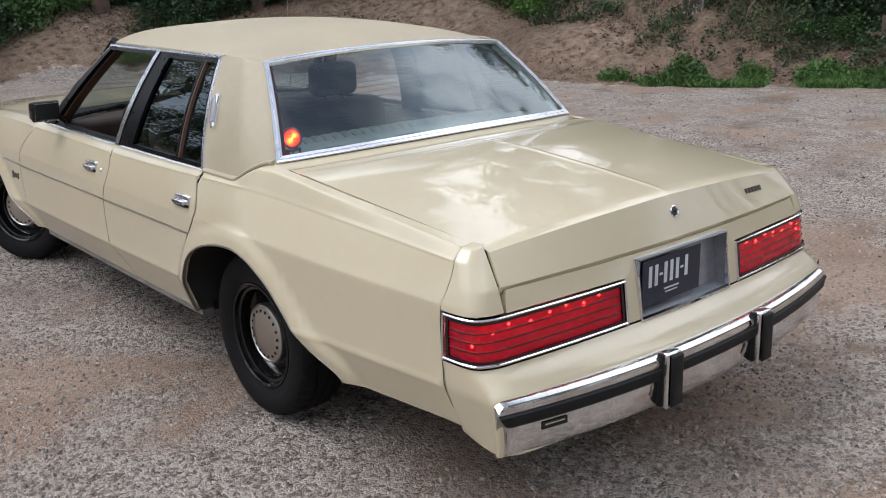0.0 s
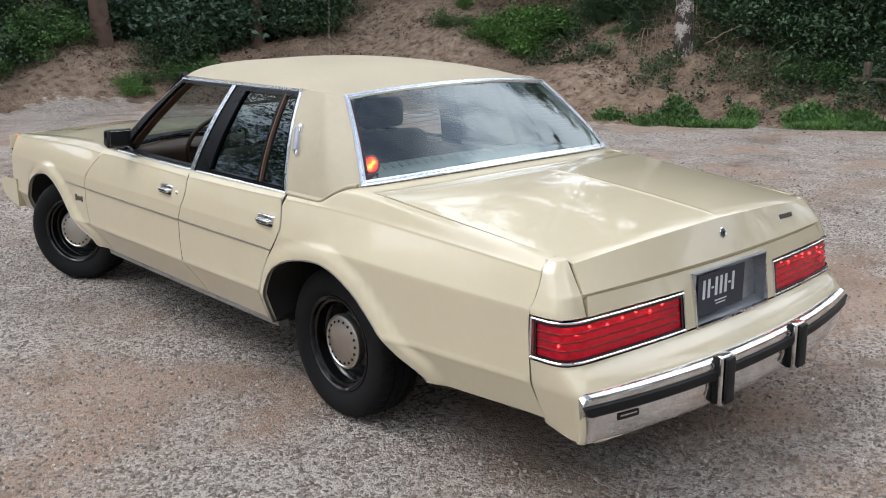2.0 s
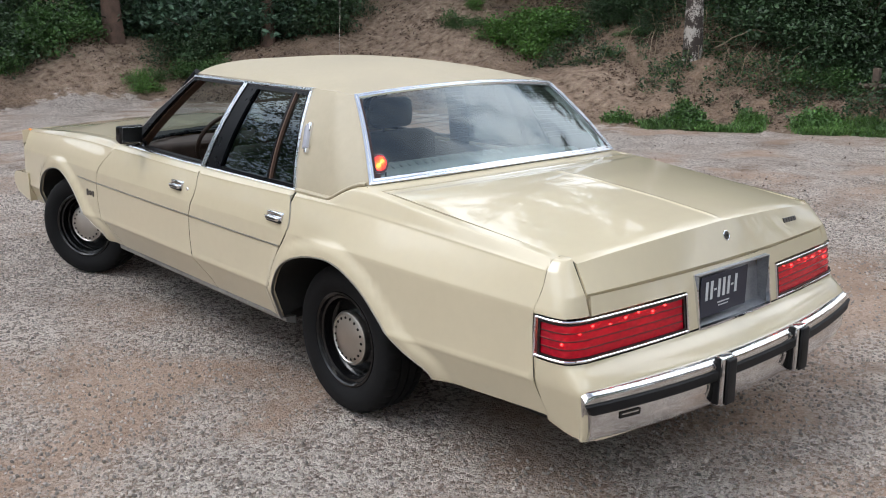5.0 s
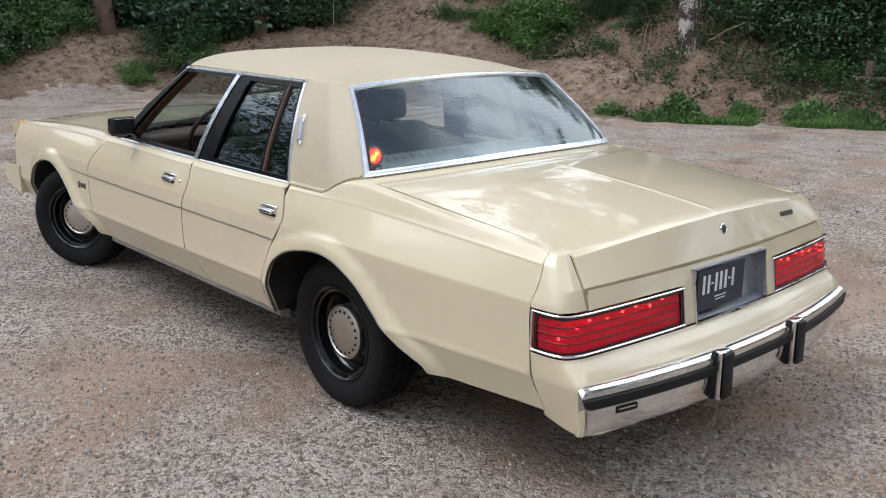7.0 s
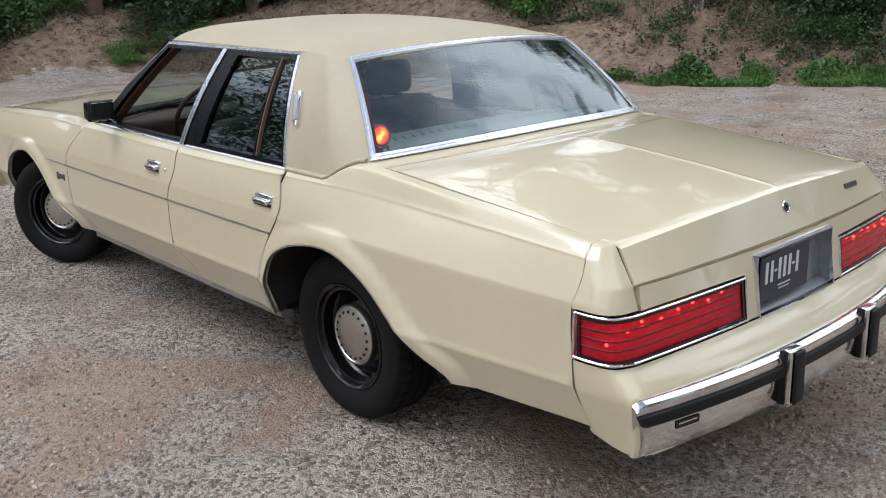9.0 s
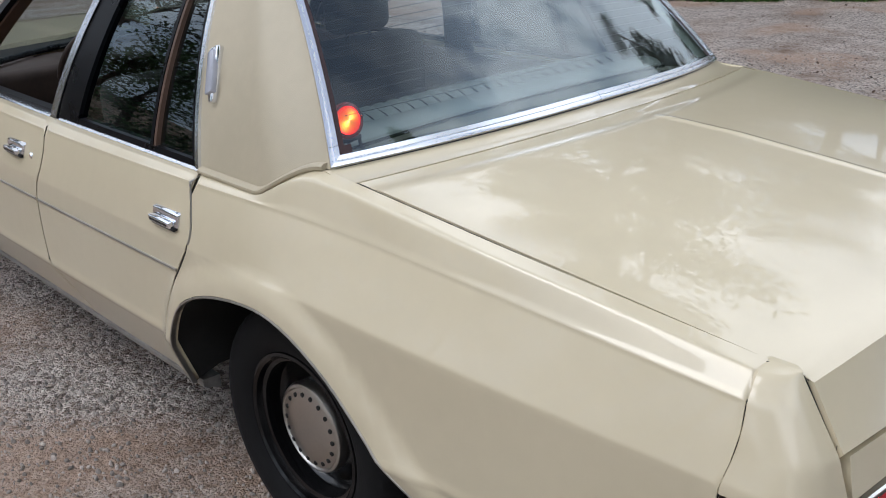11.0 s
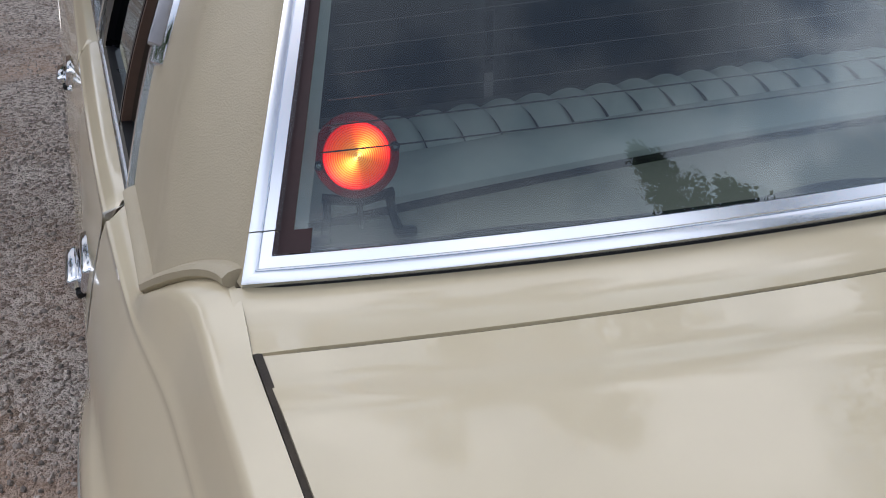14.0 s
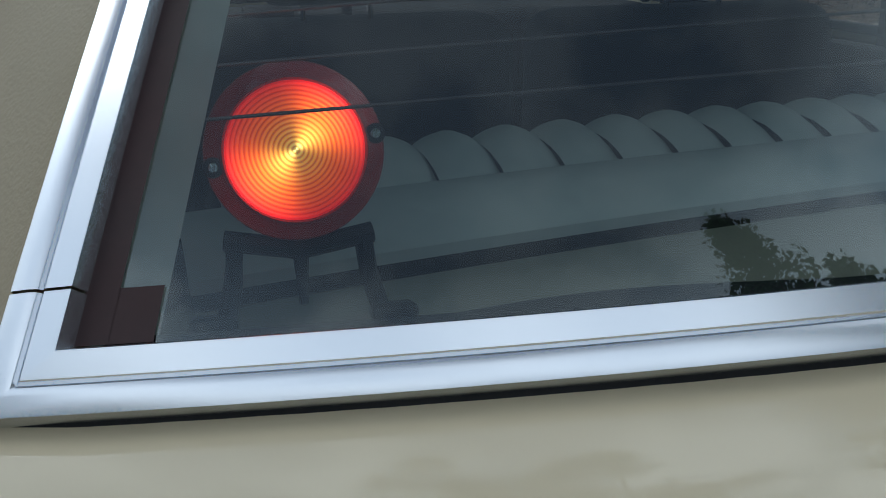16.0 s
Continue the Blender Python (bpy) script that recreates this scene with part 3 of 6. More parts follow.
def roof(u, v):
    """The roof: u across, v from the rear window (0) to the windscreen (1)."""
    a = abs(u)
    xe = np.interp(v, [0, 0.2, 0.6, 1.0], [0.640, 0.668, 0.672, 0.650])
    ze = np.interp(v, [0, 0.15, 0.6, 1.0], [1.367, 1.385, 1.394, 1.392])
    zm = hermite([0, 0.25, 0.6, 1.0], [1.404, 1.464, 1.488, 1.450])(v)
    ye, ym = lerp(0.222, 1.66, v), lerp(0.165, 1.86, v)
    z = zm - (zm - ze) * (0.55 * a**2 + 0.45 * a**6)
    return Vector((xe * u, ym + (ye - ym) * a**2, z))


bm = sheet(roof, lin(-1, 1, 37), lin(0, 1, 26))
rim(bm, lambda co: (-0.25 * co.x, 0, -1), 0.02)
roof_ob = part("roof", bm, VINYL, car, "cream grained vinyl roof")


def pillar(w, t):
    """The left rear pillar: w from the door (0) to the rear window (1), t from the belt (0) to the roof (1)."""
    fx, fy, fz = lerp(0.880, 0.672, t) + 0.085 * t * (1 - t), lerp(0.342, 0.50, t), lerp(0.951, 1.384, t)
    r = glass_rear(-1, t)
    rx, ry, rz = -r.x, r.y, r.z
    bend = sm((w - 0.62) / 0.38) ** 1.3
    x = fx - (fx - rx) * bend
    k = sm((w - 0.55) / 0.40)
    return Vector((-x, lerp(fy, ry, w), lerp(fz, rz, k)))


for side_name, mir in SIDES:
    bm = sheet(lambda w, t: pillar(w, t), lin(0, 1, 26), lin(0, 1, 20))
    if mir:
        bmesh.ops.scale(bm, vec=(-1, 1, 1), verts=bm.verts)
    rim(bm, lambda co: (-math.copysign(1, co.x), 0, 0), 0.03)
    part("rear_pillar", bm, VINYL, car, "cream grained vinyl rear pillar")


MOULD = mat("dull_moulding", (0.46, 0.44, 0.40), 0.3, 0.9, var=0.15, scale=9)
BADGE = mat("dark_badge_metal", (0.10, 0.09, 0.08), 0.3, 0.7, var=0.3, scale=30)
SILL = mat("dusty_sill", (0.30, 0.29, 0.27), 0.42, 0.6, var=0.3, scale=7)

# ---- wheel openings, backing, floor ----
for side_name, mir in SIDES:
    sg = 1 if mir else -1
    for c in ARCHES:
        pts = [side(y + c, min(4.99, s_at(y + c, z))) for y, z in ARCH]
        for p in pts:
            p.x = abs(p.x) * sg
        outs = [(sg, 0, 0)] * len(pts)
        ups = []
        for i in range(len(pts)):
            t = (pts[min(i + 1, len(pts) - 1)] - pts[max(i - 1, 0)]).normalized()
            ups.append(Vector((0, t.z, -t.y)).normalized())
        ups = [u if u.z > 0 or abs(u.y) > 0.9 else -u for u in ups]
        mid = Vector((0, c, 0.4))
        ups = [u if u.dot(p - mid) > 0 else -u for u, p in zip(ups, pts)]
        part("arch_trim", sweep(pts, outs, ups, [(-0.012, -0.002), (0.001, -0.002), (0.0028, 0.0), (0.002, 0.0028), (0.0, 0.0035), (-0.012, 0.003)], closed=True), MOULD, car, "thin dull wheel arch trim")
        liner = bmesh.new()
        rows = []
        for k, inx in enumerate((0.006, 0.02, 0.12, 0.26, 0.38)):
            rows.append([liner.verts.new((p.x - sg * inx, p.y + (u.y * 0.01 if k else 0), p.z + (0.03 if k > 1 else 0))) for p, u in zip(pts, ups)])
        for a, b in zip(rows, rows[1:]):
            for i in range(len(a) - 1):
                liner.faces.new((a[i], a[i + 1], b[i + 1], b[i]))
        liner.faces.new([v for v in rows[-1]])
        part("wheel_housing", liner, DARK, car, "dark wheel housing")
    for seam in (SEAM_REAR, SEAM_MID, SEAM_FRONT, SEAM_CAP):
        f = hermite([p[0] for p in seam], [p[1] for p in seam])

        def back(u, z):
            y = f(z) + u
            p = side(y, min(4.99, max(0.02, s_at(y, z))))
            return Vector((sg * (abs(p.x) - 0.0018), p.y, p.z - 0.001))

        part("seam_backing", sheet(back, (0.0008, 0.003, 0.006) if seam is SEAM_CAP else (-0.007, 0.0, 0.007), lin(seam[0][0] - 0.004, seam[-1][0], 16)), DARK, car)
        if seam is SEAM_REAR:
            part("door_edge_trim", sheet(lambda u, z: back(u, z) + Vector((sg * 0.0026, 0, 0)), (-0.0045, 0.0, 0.0045), lin(0.950, 0.79, 12)), MOULD, car, "dull bright strip on the rear door's edge")
    # sill strip under the doors
    sill = [side(y, 4.98, False) for y in lin(0.40, 2.26, 24)]
    pts = [Vector((sg * (abs(p.x) - 0.006), p.y, p.z - 0.004)) for p in sill]
    part("sill", sweep(pts, [(sg, 0, 0)] * 24, [(0, 0, 1)] * 24, [(-0.05, 0.0), (0.002, 0.002), (0.005, -0.004), (0.002, -0.022), (-0.05, -0.04)], closed=True), SILL, car, "dull bright sill strip, dusty")
    for name, y0, y1 in (("moulding", 0.362, 1.202), ("moulding", 1.222, 2.393), ("moulding", 2.412, 2.69)):
        ys = lin(y0, y1, 20)
        pts = [side(y, s_at(y, 0.7045 + 0.003 * y)) for y in ys]
        pts = [Vector((abs(p.x) * sg, p.y, p.z)) for p in pts]
        part(name, sweep(pts, [(sg, 0, 0)] * 20, [(0, 0, 1)] * 20, [(-0.004, -0.0045), (0.003, -0.004), (0.0055, -0.001), (0.0045, 0.003), (-0.004, 0.0045)], closed=True), MOULD, car, "thin bright side moulding")
    # door handles
    for name, yc, zc in (("door_handle", 1.36, 0.850), ("door_handle", 0.408, 0.838)):
        p = side(yc, s_at(yc, zc))
        bm = box(-0.016, 0.012, -0.070, 0.070, -0.022, 0.018, 0.007, 3)
        for v in bm.verts:
            if v.co.z > 0.005:
                v.co.x += 0.012
            if abs(v.co.y) > 0.06:
                v.co.x += 0.004
        join(bm, box(-0.027, -0.006, -0.056, 0.060, -0.018, 0.004, 0.006, 3))
        h = part(name, bm, CHROME, car, "chrome flap door handle")
        h.matrix_local = pose(sg * (abs(p.x) + 0.004), yc, zc, 0, 12 * sg, 180 if mir else 0) @ Matrix.Scale(0.9, 4)
        part("handle_recess", box(-0.020, 0.010, -0.064, 0.064, -0.029, -0.016, 0.003, 1), BLACK, h, "dark gap under the flap")
        part("handle_grip", box(-0.029, -0.020, -0.046, 0.050, -0.012, -0.001, 0.003, 1), GLOSSBLACK, h, "black inset in the flap")
    p = side(1.245, s_at(1.245, 0.845))
    k = part("door_lock", disc([(0, -0.006), (0.008, -0.006), (0.011, -0.002), (0.011, 0.004)], 16), CHROME, car, "small chrome door lock")
    k.matrix_local = pose(sg * abs(p.x), 1.245, 0.838, 0, 0, 180 if mir else 0)
    # script badge on the fender, as a plain shape
    p = side(2.50, s_at(2.50, 0.62))
    bm = None
    for i, (dy, h) in enumerate(((0.0, 0.030), (0.02, 0.018), (0.038, 0.024), (0.058, 0.016), (0.074, 0.034))):
        bm = box(-0.004, 0.004, dy - 0.009, dy + 0.009, -h / 2, h / 2, 0.003, 1, bm)
    for v in bm.verts:
        v.co.y, v.co.z = v.co.y * 1.2, v.co.z * 1.25
    e = part("badge", bm, BADGE, car, "small metal badge, a plain shape")
    e.matrix_local = pose(sg * (abs(p.x) + 0.001), 2.46, 0.635, 0, 0, 0)

floor_pan = box(-0.60, 0.60, -1.2, 3.75, 0.24, 0.36, 0.02)
box(-0.78, 0.78, 0.60, 2.30, 0.25, 0.36, 0.02, 2, floor_pan)
box(-0.85, 0.85, -1.22, -0.62, 0.34, 0.56, 0.03, 2, floor_pan)
box(-0.85, 0.85, 3.48, 3.9, 0.34, 0.6, 0.03, 2, floor_pan)
part("underbody", floor_pan, DARK, car, "dark floor pan and frame")
part("tail_pipe", tube([(-0.45, -0.6, 0.30), (-0.46, -1.1, 0.29), (-0.47, -1.28, 0.28)], 0.028, 12), DARK, car)

# ---- tail lamps, plate ----
RED = bpy.data.materials.new("red_lens")
RED.use_nodes = True
rn, rl = RED.node_tree.nodes, RED.node_tree.links
rp = rn["Principled BSDF"]
rp.inputs["Base Color"].default_value = (0.45, 0.004, 0.02, 1)
rp.inputs["Roughness"].default_value = 0.12
rp.inputs["Coat Weight"].default_value = 0.5
rp.inputs["Emission Color"].default_value = (1.0, 0.008, 0.045, 1)
r_co, r_map, r_cell, r_str = rn.new("ShaderNodeTexCoord"), rn.new("ShaderNodeMapping"), rn.new("ShaderNodeTexVoronoi"), rn.new("ShaderNodeMapRange")
r_map.inputs["Scale"].default_value = (48, 48, 85)
rl.new(r_co.outputs["Object"], r_map.inputs["Vector"])
rl.new(r_map.outputs["Vector"], r_cell.inputs["Vector"])
r_cell.inputs["Scale"].default_value = 1.0
r_str.inputs["To Min"].default_value, r_str.inputs["To Max"].default_value = 0.04, 0.46
rl.new(r_cell.outputs["Distance"], r_str.inputs["Value"])
rl.new(r_str.outputs["Result"], rp.inputs["Emission Strength"])
rtr, rmix = rn.new("ShaderNodeBsdfTransparent"), rn.new("ShaderNodeMixShader")
rtr.inputs["Color"].default_value = (0.95, 0.03, 0.04, 1)
rmix.inputs["Fac"].default_value = 0.42
rl.new(rtr.outputs["BSDF"], rmix.inputs[2])
rl.new(rp.outputs["BSDF"], rmix.inputs[1])
rl.new(rmix.outputs["Shader"], rn["Material Output"].inputs["Surface"])
RIBDARK = mat("dark_rib", (0.05, 0.008, 0.010), 0.3)
RIBGLINT = mat("pink_rib_glint", (0.62, 0.13, 0.13), 0.15, 0.6)
BULB = glow_mat("lit_bulb", (1.0, 0.45, 0.28), 60.0)
REFLECTOR = mat("lamp_reflector", (0.62, 0.60, 0.58), 0.3, 0.3, var=0.1, scale=30, bump=0.3, bscale=160)


def tail_n(a, z):
    h = 0.004
    n = (tail(a + h, z) - tail(a - h, z)).cross(tail(a, z + h) - tail(a, z - h)).normalized()
    return n if n.y < 0.05 and n.dot(Vector((-0.2, -1, 0))) > 0 else -n


def along_tail(a_list, z, profile, mir, material, parent, name, label=""):
    """A bar that runs round the tail at height z; profile of (out, up)."""
    sg = Vector((-1, 1, 1)) if mir else Vector((1, 1, 1))
    pts = [tail(a, z) * sg for a in a_list]
    outs = [tail_n(a, z) * sg for a in a_list]
    return part(name, sweep(pts, outs, [(0, 0, 1)] * len(pts), profile, closed=True), material, parent, label)


A0, A1 = 0.035, ax(-0.312)
for side_name, mir in SIDES:
    z0, z1 = 0.602, 0.748
    al = lin(A0, 0.98, 22) + lin(1.02, A1, 14)
    sgv = Vector((-1, 1, 1)) if mir else Vector((1, 1, 1))
    lens_bm = sheet(lambda a, z: (tail(a, z) - tail_n(a, z) * 0.006) * sgv, lin(A0 + 0.05, 0.98, 22) + lin(1.02, A1 - 0.02, 14), lin(z0 + 0.016, z1 - 0.014, 6))
    lamp = part("tail_lamp", lens_bm, RED, car, "lit red tail lamp with ribbed lens")
    bez = [(-0.03, -0.004), (0.002, -0.0045), (0.005, -0.0015), (0.005, 0.0015), (0.002, 0.0045), (-0.03, 0.0045)]
    along_tail(al, z0 + 0.006, bez, mir, CHROME, lamp, "bezel", "chrome lamp bezel")
    along_tail(al, z1 - 0.006, bez, mir, CHROME, lamp, "bezel", "chrome lamp bezel")
    for a in (A0, A1):
        pts = [tail(a, z) * sgv for z in lin(z0, z1, 6)]
        outs = [tail_n(a, z) * sgv for z in lin(z0, z1, 6)]
        ups = [Vector((0, 1, 0)) if a == A0 else Vector((1, 0, 0))] * 6
        part("bezel", sweep(pts, outs, ups, bez, closed=True), CHROME, lamp, "chrome lamp bezel")
    for z in (z0 + 0.016, z1 - 0.0145):
        along_tail(lin(A0 + 0.04, A1 - 0.02, 40), z, [(-0.008, -0.0035), (0.001, -0.0035), (0.001, 0.0035), (-0.008, 0.0035)], mir, GLOSSBLACK, lamp, "lens_border", "black line")
    for a, wy in ((A0 + 0.07, Vector((0, 1, 0))), (A1 - 0.018, Vector((1, 0, 0)))):
        pts = [(tail(a, z) - tail_n(a, z) * 0.004) * sgv for z in lin(z0 + 0.012, z1 - 0.010, 6)]
        part("lens_border", sweep(pts, [tail_n(a, z) * sgv for z in lin(z0 + 0.012, z1 - 0.010, 6)], [wy] * 6, [(-0.006, -0.005), (0.005, -0.005), (0.005, 0.005), (-0.006, 0.005)], closed=True), GLOSSBLACK, lamp, "black line")
    for k in range(1, 4):
        z = lerp(z0 + 0.018, z1 - 0.017, k / 4)
        # pink line above each dark rib: its highlight, put in as colour
        along_tail(lin(A0 + 0.08, A1 - 0.03, 40), z + 0.003, [(-0.007, -0.0008), (-0.003, -0.0006), (-0.003, 0.0006), (-0.007, 0.0008)], mir, RIBGLINT, lamp, "lens_rib", "fine pink highlight painted along a lens rib")
        along_tail(lin(A0 + 0.08, A1 - 0.03, 40), z, [(-0.007, -0.0018), (-0.0035, -0.0015), (-0.0035, 0.0015), (-0.007, 0.0018)], mir, RIBDARK, lamp, "lens_rib", "fine dark rib across the lens")
    pan = sheet(lambda a, z: (tail(a, z) - tail_n(a, z) * 0.055) * sgv, lin(A0 + 0.1, A1, 30), lin(z0, z1, 4))
    part("reflector", pan, REFLECTOR, lamp, "pale reflector behind the lens")
    for k, (a, zz) in enumerate(((0.5, 0.664), (0.97, 0.700), (1.06, 0.716), (1.16, 0.706), (1.25, 0.716), (1.33, 0.722), (1.42, 0.712), (1.50, 0.722))):
        if a < A1:
            bm = bmesh.new()
            bmesh.ops.create_uvsphere(bm, u_segments=10, v_segments=6, radius=0.0048)
            b = part("bulb", bm, BULB, lamp, "lit bulb")
            b.location = (tail(a, zz) - tail_n(a, zz) * 0.016) * sgv

RECESS = mat("recess_metal", (0.33, 0.34, 0.36), 0.35, 0.7, var=0.2, scale=14)
yp = tail(2, 0.69).y
plate_well = sheet(lambda u, z: Vector((u, tail(a_for_x(-abs(u), z), z).y + 0.048, z)), lin(-0.245, 0.245, 12), lin(0.594, 0.802, 5))
well = part("plate_recess", plate_well, RECESS, car, "grey metal number plate recess")
for x0 in (-0.247, 0.243):
    part("recess_side", box(x0, x0 + 0.004, yp + 0.008, yp + 0.06, 0.596, 0.80), RECESS, well)
part("recess_top", box(-0.247, 0.247, yp + 0.008, yp + 0.055, 0.796, 0.80), RECESS, well)
slope = sheet(lambda u, v: Vector((u, lerp(tail(a_for_x(-abs(u), 0.6), 0.6).y - 0.002, yp + 0.05, v), lerp(0.598, 0.622, v))), lin(-0.245, 0.245, 12), (0, 1))
part("recess_floor", slope, RECESS, well)
for zz, x0, x1 in ((0.599, -0.25, 0.25), (0.798, -0.25, 0.25)):
    pts = [Vector((x, tail(a_for_x(-abs(x), zz), zz).y, zz)) for x in lin(x0, x1, 14)]
    part("recess_trim", sweep(pts, [(0, -1, 0)] * 14, [(0, 0, 1)] * 14, [(-0.01, -0.005), (0.005, -0.004), (0.005, 0.004), (-0.01, 0.005)], closed=True), CHROME, well, "chrome edge trim")
for xx in (-0.248, 0.248):
    pts = [Vector((xx, tail(a_for_x(-abs(xx), z), z).y, z)) for z in lin(0.599, 0.798, 5)]
    part("recess_trim", sweep(pts, [(0, -1, 0)] * 5, [(1, 0, 0)] * 5, [(-0.01, -0.005), (0.005, -0.004), (0.005, 0.004), (-0.01, 0.005)], closed=True), CHROME, well, "chrome edge trim")
PLATE = mat("plate_blue", (0.012, 0.016, 0.035), 0.3, var=0.1, scale=20)
PWHITE = mat("plate_white", (0.62, 0.64, 0.66), 0.4, var=0.05, scale=20)
plate = part("number_plate", box(-0.222, 0.095, yp + 0.012, yp + 0.015, 0.628, 0.786, 0.001, 1), PLATE, well, "dark blue number plate with plain pale bars")
for k, x in enumerate((-0.182, -0.150, -0.100, -0.068, -0.036, 0.014)):
    part("plate_bar", box(x - 0.008, x + 0.008, yp + 0.0105, yp + 0.0125, 0.692, 0.764), PWHITE, plate)
for x in (-0.125, -0.011):
    part("plate_bar", box(x - 0.008, x + 0.008, yp + 0.0105, yp + 0.0125, 0.723, 0.731), PWHITE, plate)
part("plate_bar", box(-0.105, -0.025, yp + 0.0105, yp + 0.0125, 0.668, 0.673), PWHITE, plate)
part("plate_bar", box(-0.098, -0.032, yp + 0.0105, yp + 0.0125, 0.656, 0.660), PWHITE, plate)

# lid lock and badge
p = lid(0.0, 1.45)
k = part("trunk_lock", disc([(0, -0.004), (0.006, -0.005), (0.013, -0.004), (0.017, -0.003), (0.018, 0.002), (0.018, 0.008)], 24), BADGE, trunk_lid, "round dark metal lock")
k.matrix_local = Matrix.Translation(p) @ pose(0, 0, 0, 0, 0, 90) @ pose(0, 0, 0, 0, 20, 0)
part("keyhole", box(-0.008, -0.004, -0.0015, 0.0015, -0.005, 0.005), BLACK, k)
part("lock_ring", disc([(0.016, -0.003), (0.018, -0.005), (0.021, -0.003), (0.021, 0.006)], 24), CHROME, k, "thin chrome ring")
for i in range(5):
    u = 0.60 + i * 0.031
    p = lid(u, 1.45)
    b = part("badge_bar", box(-0.010, 0.010, -0.005, 0.004, -0.010, 0.010, 0.002, 1), BADGE, trunk_lid, "plain dark metal letter shape")
    b.matrix_local = Matrix.Translation(p) @ pose(0, 0, 0, -24, 0, 4)
part("dealer_label", sheet(lambda x, z: Vector((x, bumper_plan(x) - 0.0085, z)), lin(-0.765, -0.675, 5), lin(0.412, 0.436, 2)), GLOSSBLACK, bumper_rear, "small dark label with bars")
part("label_bar", sheet(lambda x, z: Vector((x, bumper_plan(x) - 0.0095, z)), lin(-0.755, -0.685, 5), lin(0.424, 0.429, 2)), WORN, bumper_rear)

# ---- wheels ----
TYRE = mat("tyre_rubber", (0.006, 0.006, 0.0065), 0.8, var=0.25, scale=6, bump=0.15, bscale=180, spec=0.25)
STEEL = mat("black_steel_wheel", (0.004, 0.004, 0.0045), 0.16, var=0.15, scale=10)
CAP = mat("hub_cap", (0.56, 0.54, 0.50), 0.30, 1.0, var=0.05, scale=10)

HOLE = mesh_of("vent_hole", disc([(0, -0.0758), (0.0064, -0.0755), (0.0064, -0.06)], 10), DARK)


def wheel(parent_loc, steer, mir):
    w = part("wheel", disc([(0.225, -0.075), (0.214, -0.100), (0.206, -0.102), (0.199, -0.096), (0.195, -0.080), (0.184, -0.076), (0.180, -0.034), (0.172, -0.026), (0.165, -0.014), (0.145, -0.020), (0.125, -0.040), (0.10, -0.048), (0.0, -0.048)], 56), STEEL, car, "black steel wheel")
    prof = [(0.205, -0.088), (0.222, -0.100), (0.245, -0.112), (0.275, -0.116), (0.300, -0.112), (0.318, -0.103), (0.329, -0.090)]
    for x in (-0.045, 0.0, 0.045):
        prof += [(0.336, x - 0.022), (0.337, x - 0.005), (0.329, x - 0.004), (0.329, x + 0.004), (0.337, x + 0.005)]
    prof += [(0.336, 0.072), (0.329, 0.090), (0.318, 0.103), (0.275, 0.116), (0.205, 0.088)]
    bm = disc(prof, 120)
    for v in bm.verts:
        r = math.hypot(v.co.y, v.co.z)
        if r > 0.317 and 0.045 < abs(v.co.x) < 0.1:
            k = round(math.atan2(v.co.z, v.co.y) / math.tau * 120)
            if k % 3 == 0:
                v.co.y *= 1 - 0.007 / r
                v.co.z *= 1 - 0.007 / r
    part("tyre", bm, TYRE, w, "worn black tyre")
    cap = part("hub_cap", disc([(0.122, -0.040), (0.124, -0.060), (0.119, -0.070), (0.112, -0.073), (0.108, -0.069), (0.085, -0.076), (0.05, -0.082), (0.0, -0.085)], 48), CAP, w, "dull chrome hub cap with a ring of holes")
    for k in range(18):
        a = k * math.tau / 18
        h = new("vent_hole", HOLE)
        h.parent = cap
        h.location = (0, 0.094 * math.cos(a), 0.094 * math.sin(a))
    w.matrix_local = Matrix.Translation(parent_loc) @ pose(0, 0, 0, 0, 0, steer + (180 if mir else 0))
    return w


for y, steer in ((0.0, 0), (3.01, 30)):
    for sg in (-1, 1):
        wheel((sg * 0.787, y, 0.336), steer, sg > 0)


# ---- windows and their trim ----
def flank(y, t):
    """The plane of the left side windows: t from the belt (0) to the roof (1)."""
    return Vector((-(lerp(0.880, 0.672, t) + 0.085 * t * (1 - t)), y, lerp(0.953, 1.384, t)))


def flank_patch(name, f0, f1, t0, t1, out, material, parent, label="", mir=False, depth=0.012, nu=6, nt=12):
    """A patch of the window plane between two slanted lines f0(t) and f1(t)."""
    sg = -1 if mir else 1
    bm = sheet(lambda u, t: (lambda q: Vector(((q.x - out) * sg, q.y, q.z)))(flank(lerp(f0(t), f1(t), u), t)), lin(0, 1, nu), lin(t0, t1, nt))
    if depth:
        rim(bm, lambda co: (-math.copysign(1, co.x), 0, 0), depth)
    return part(name, bm, material, parent, label)


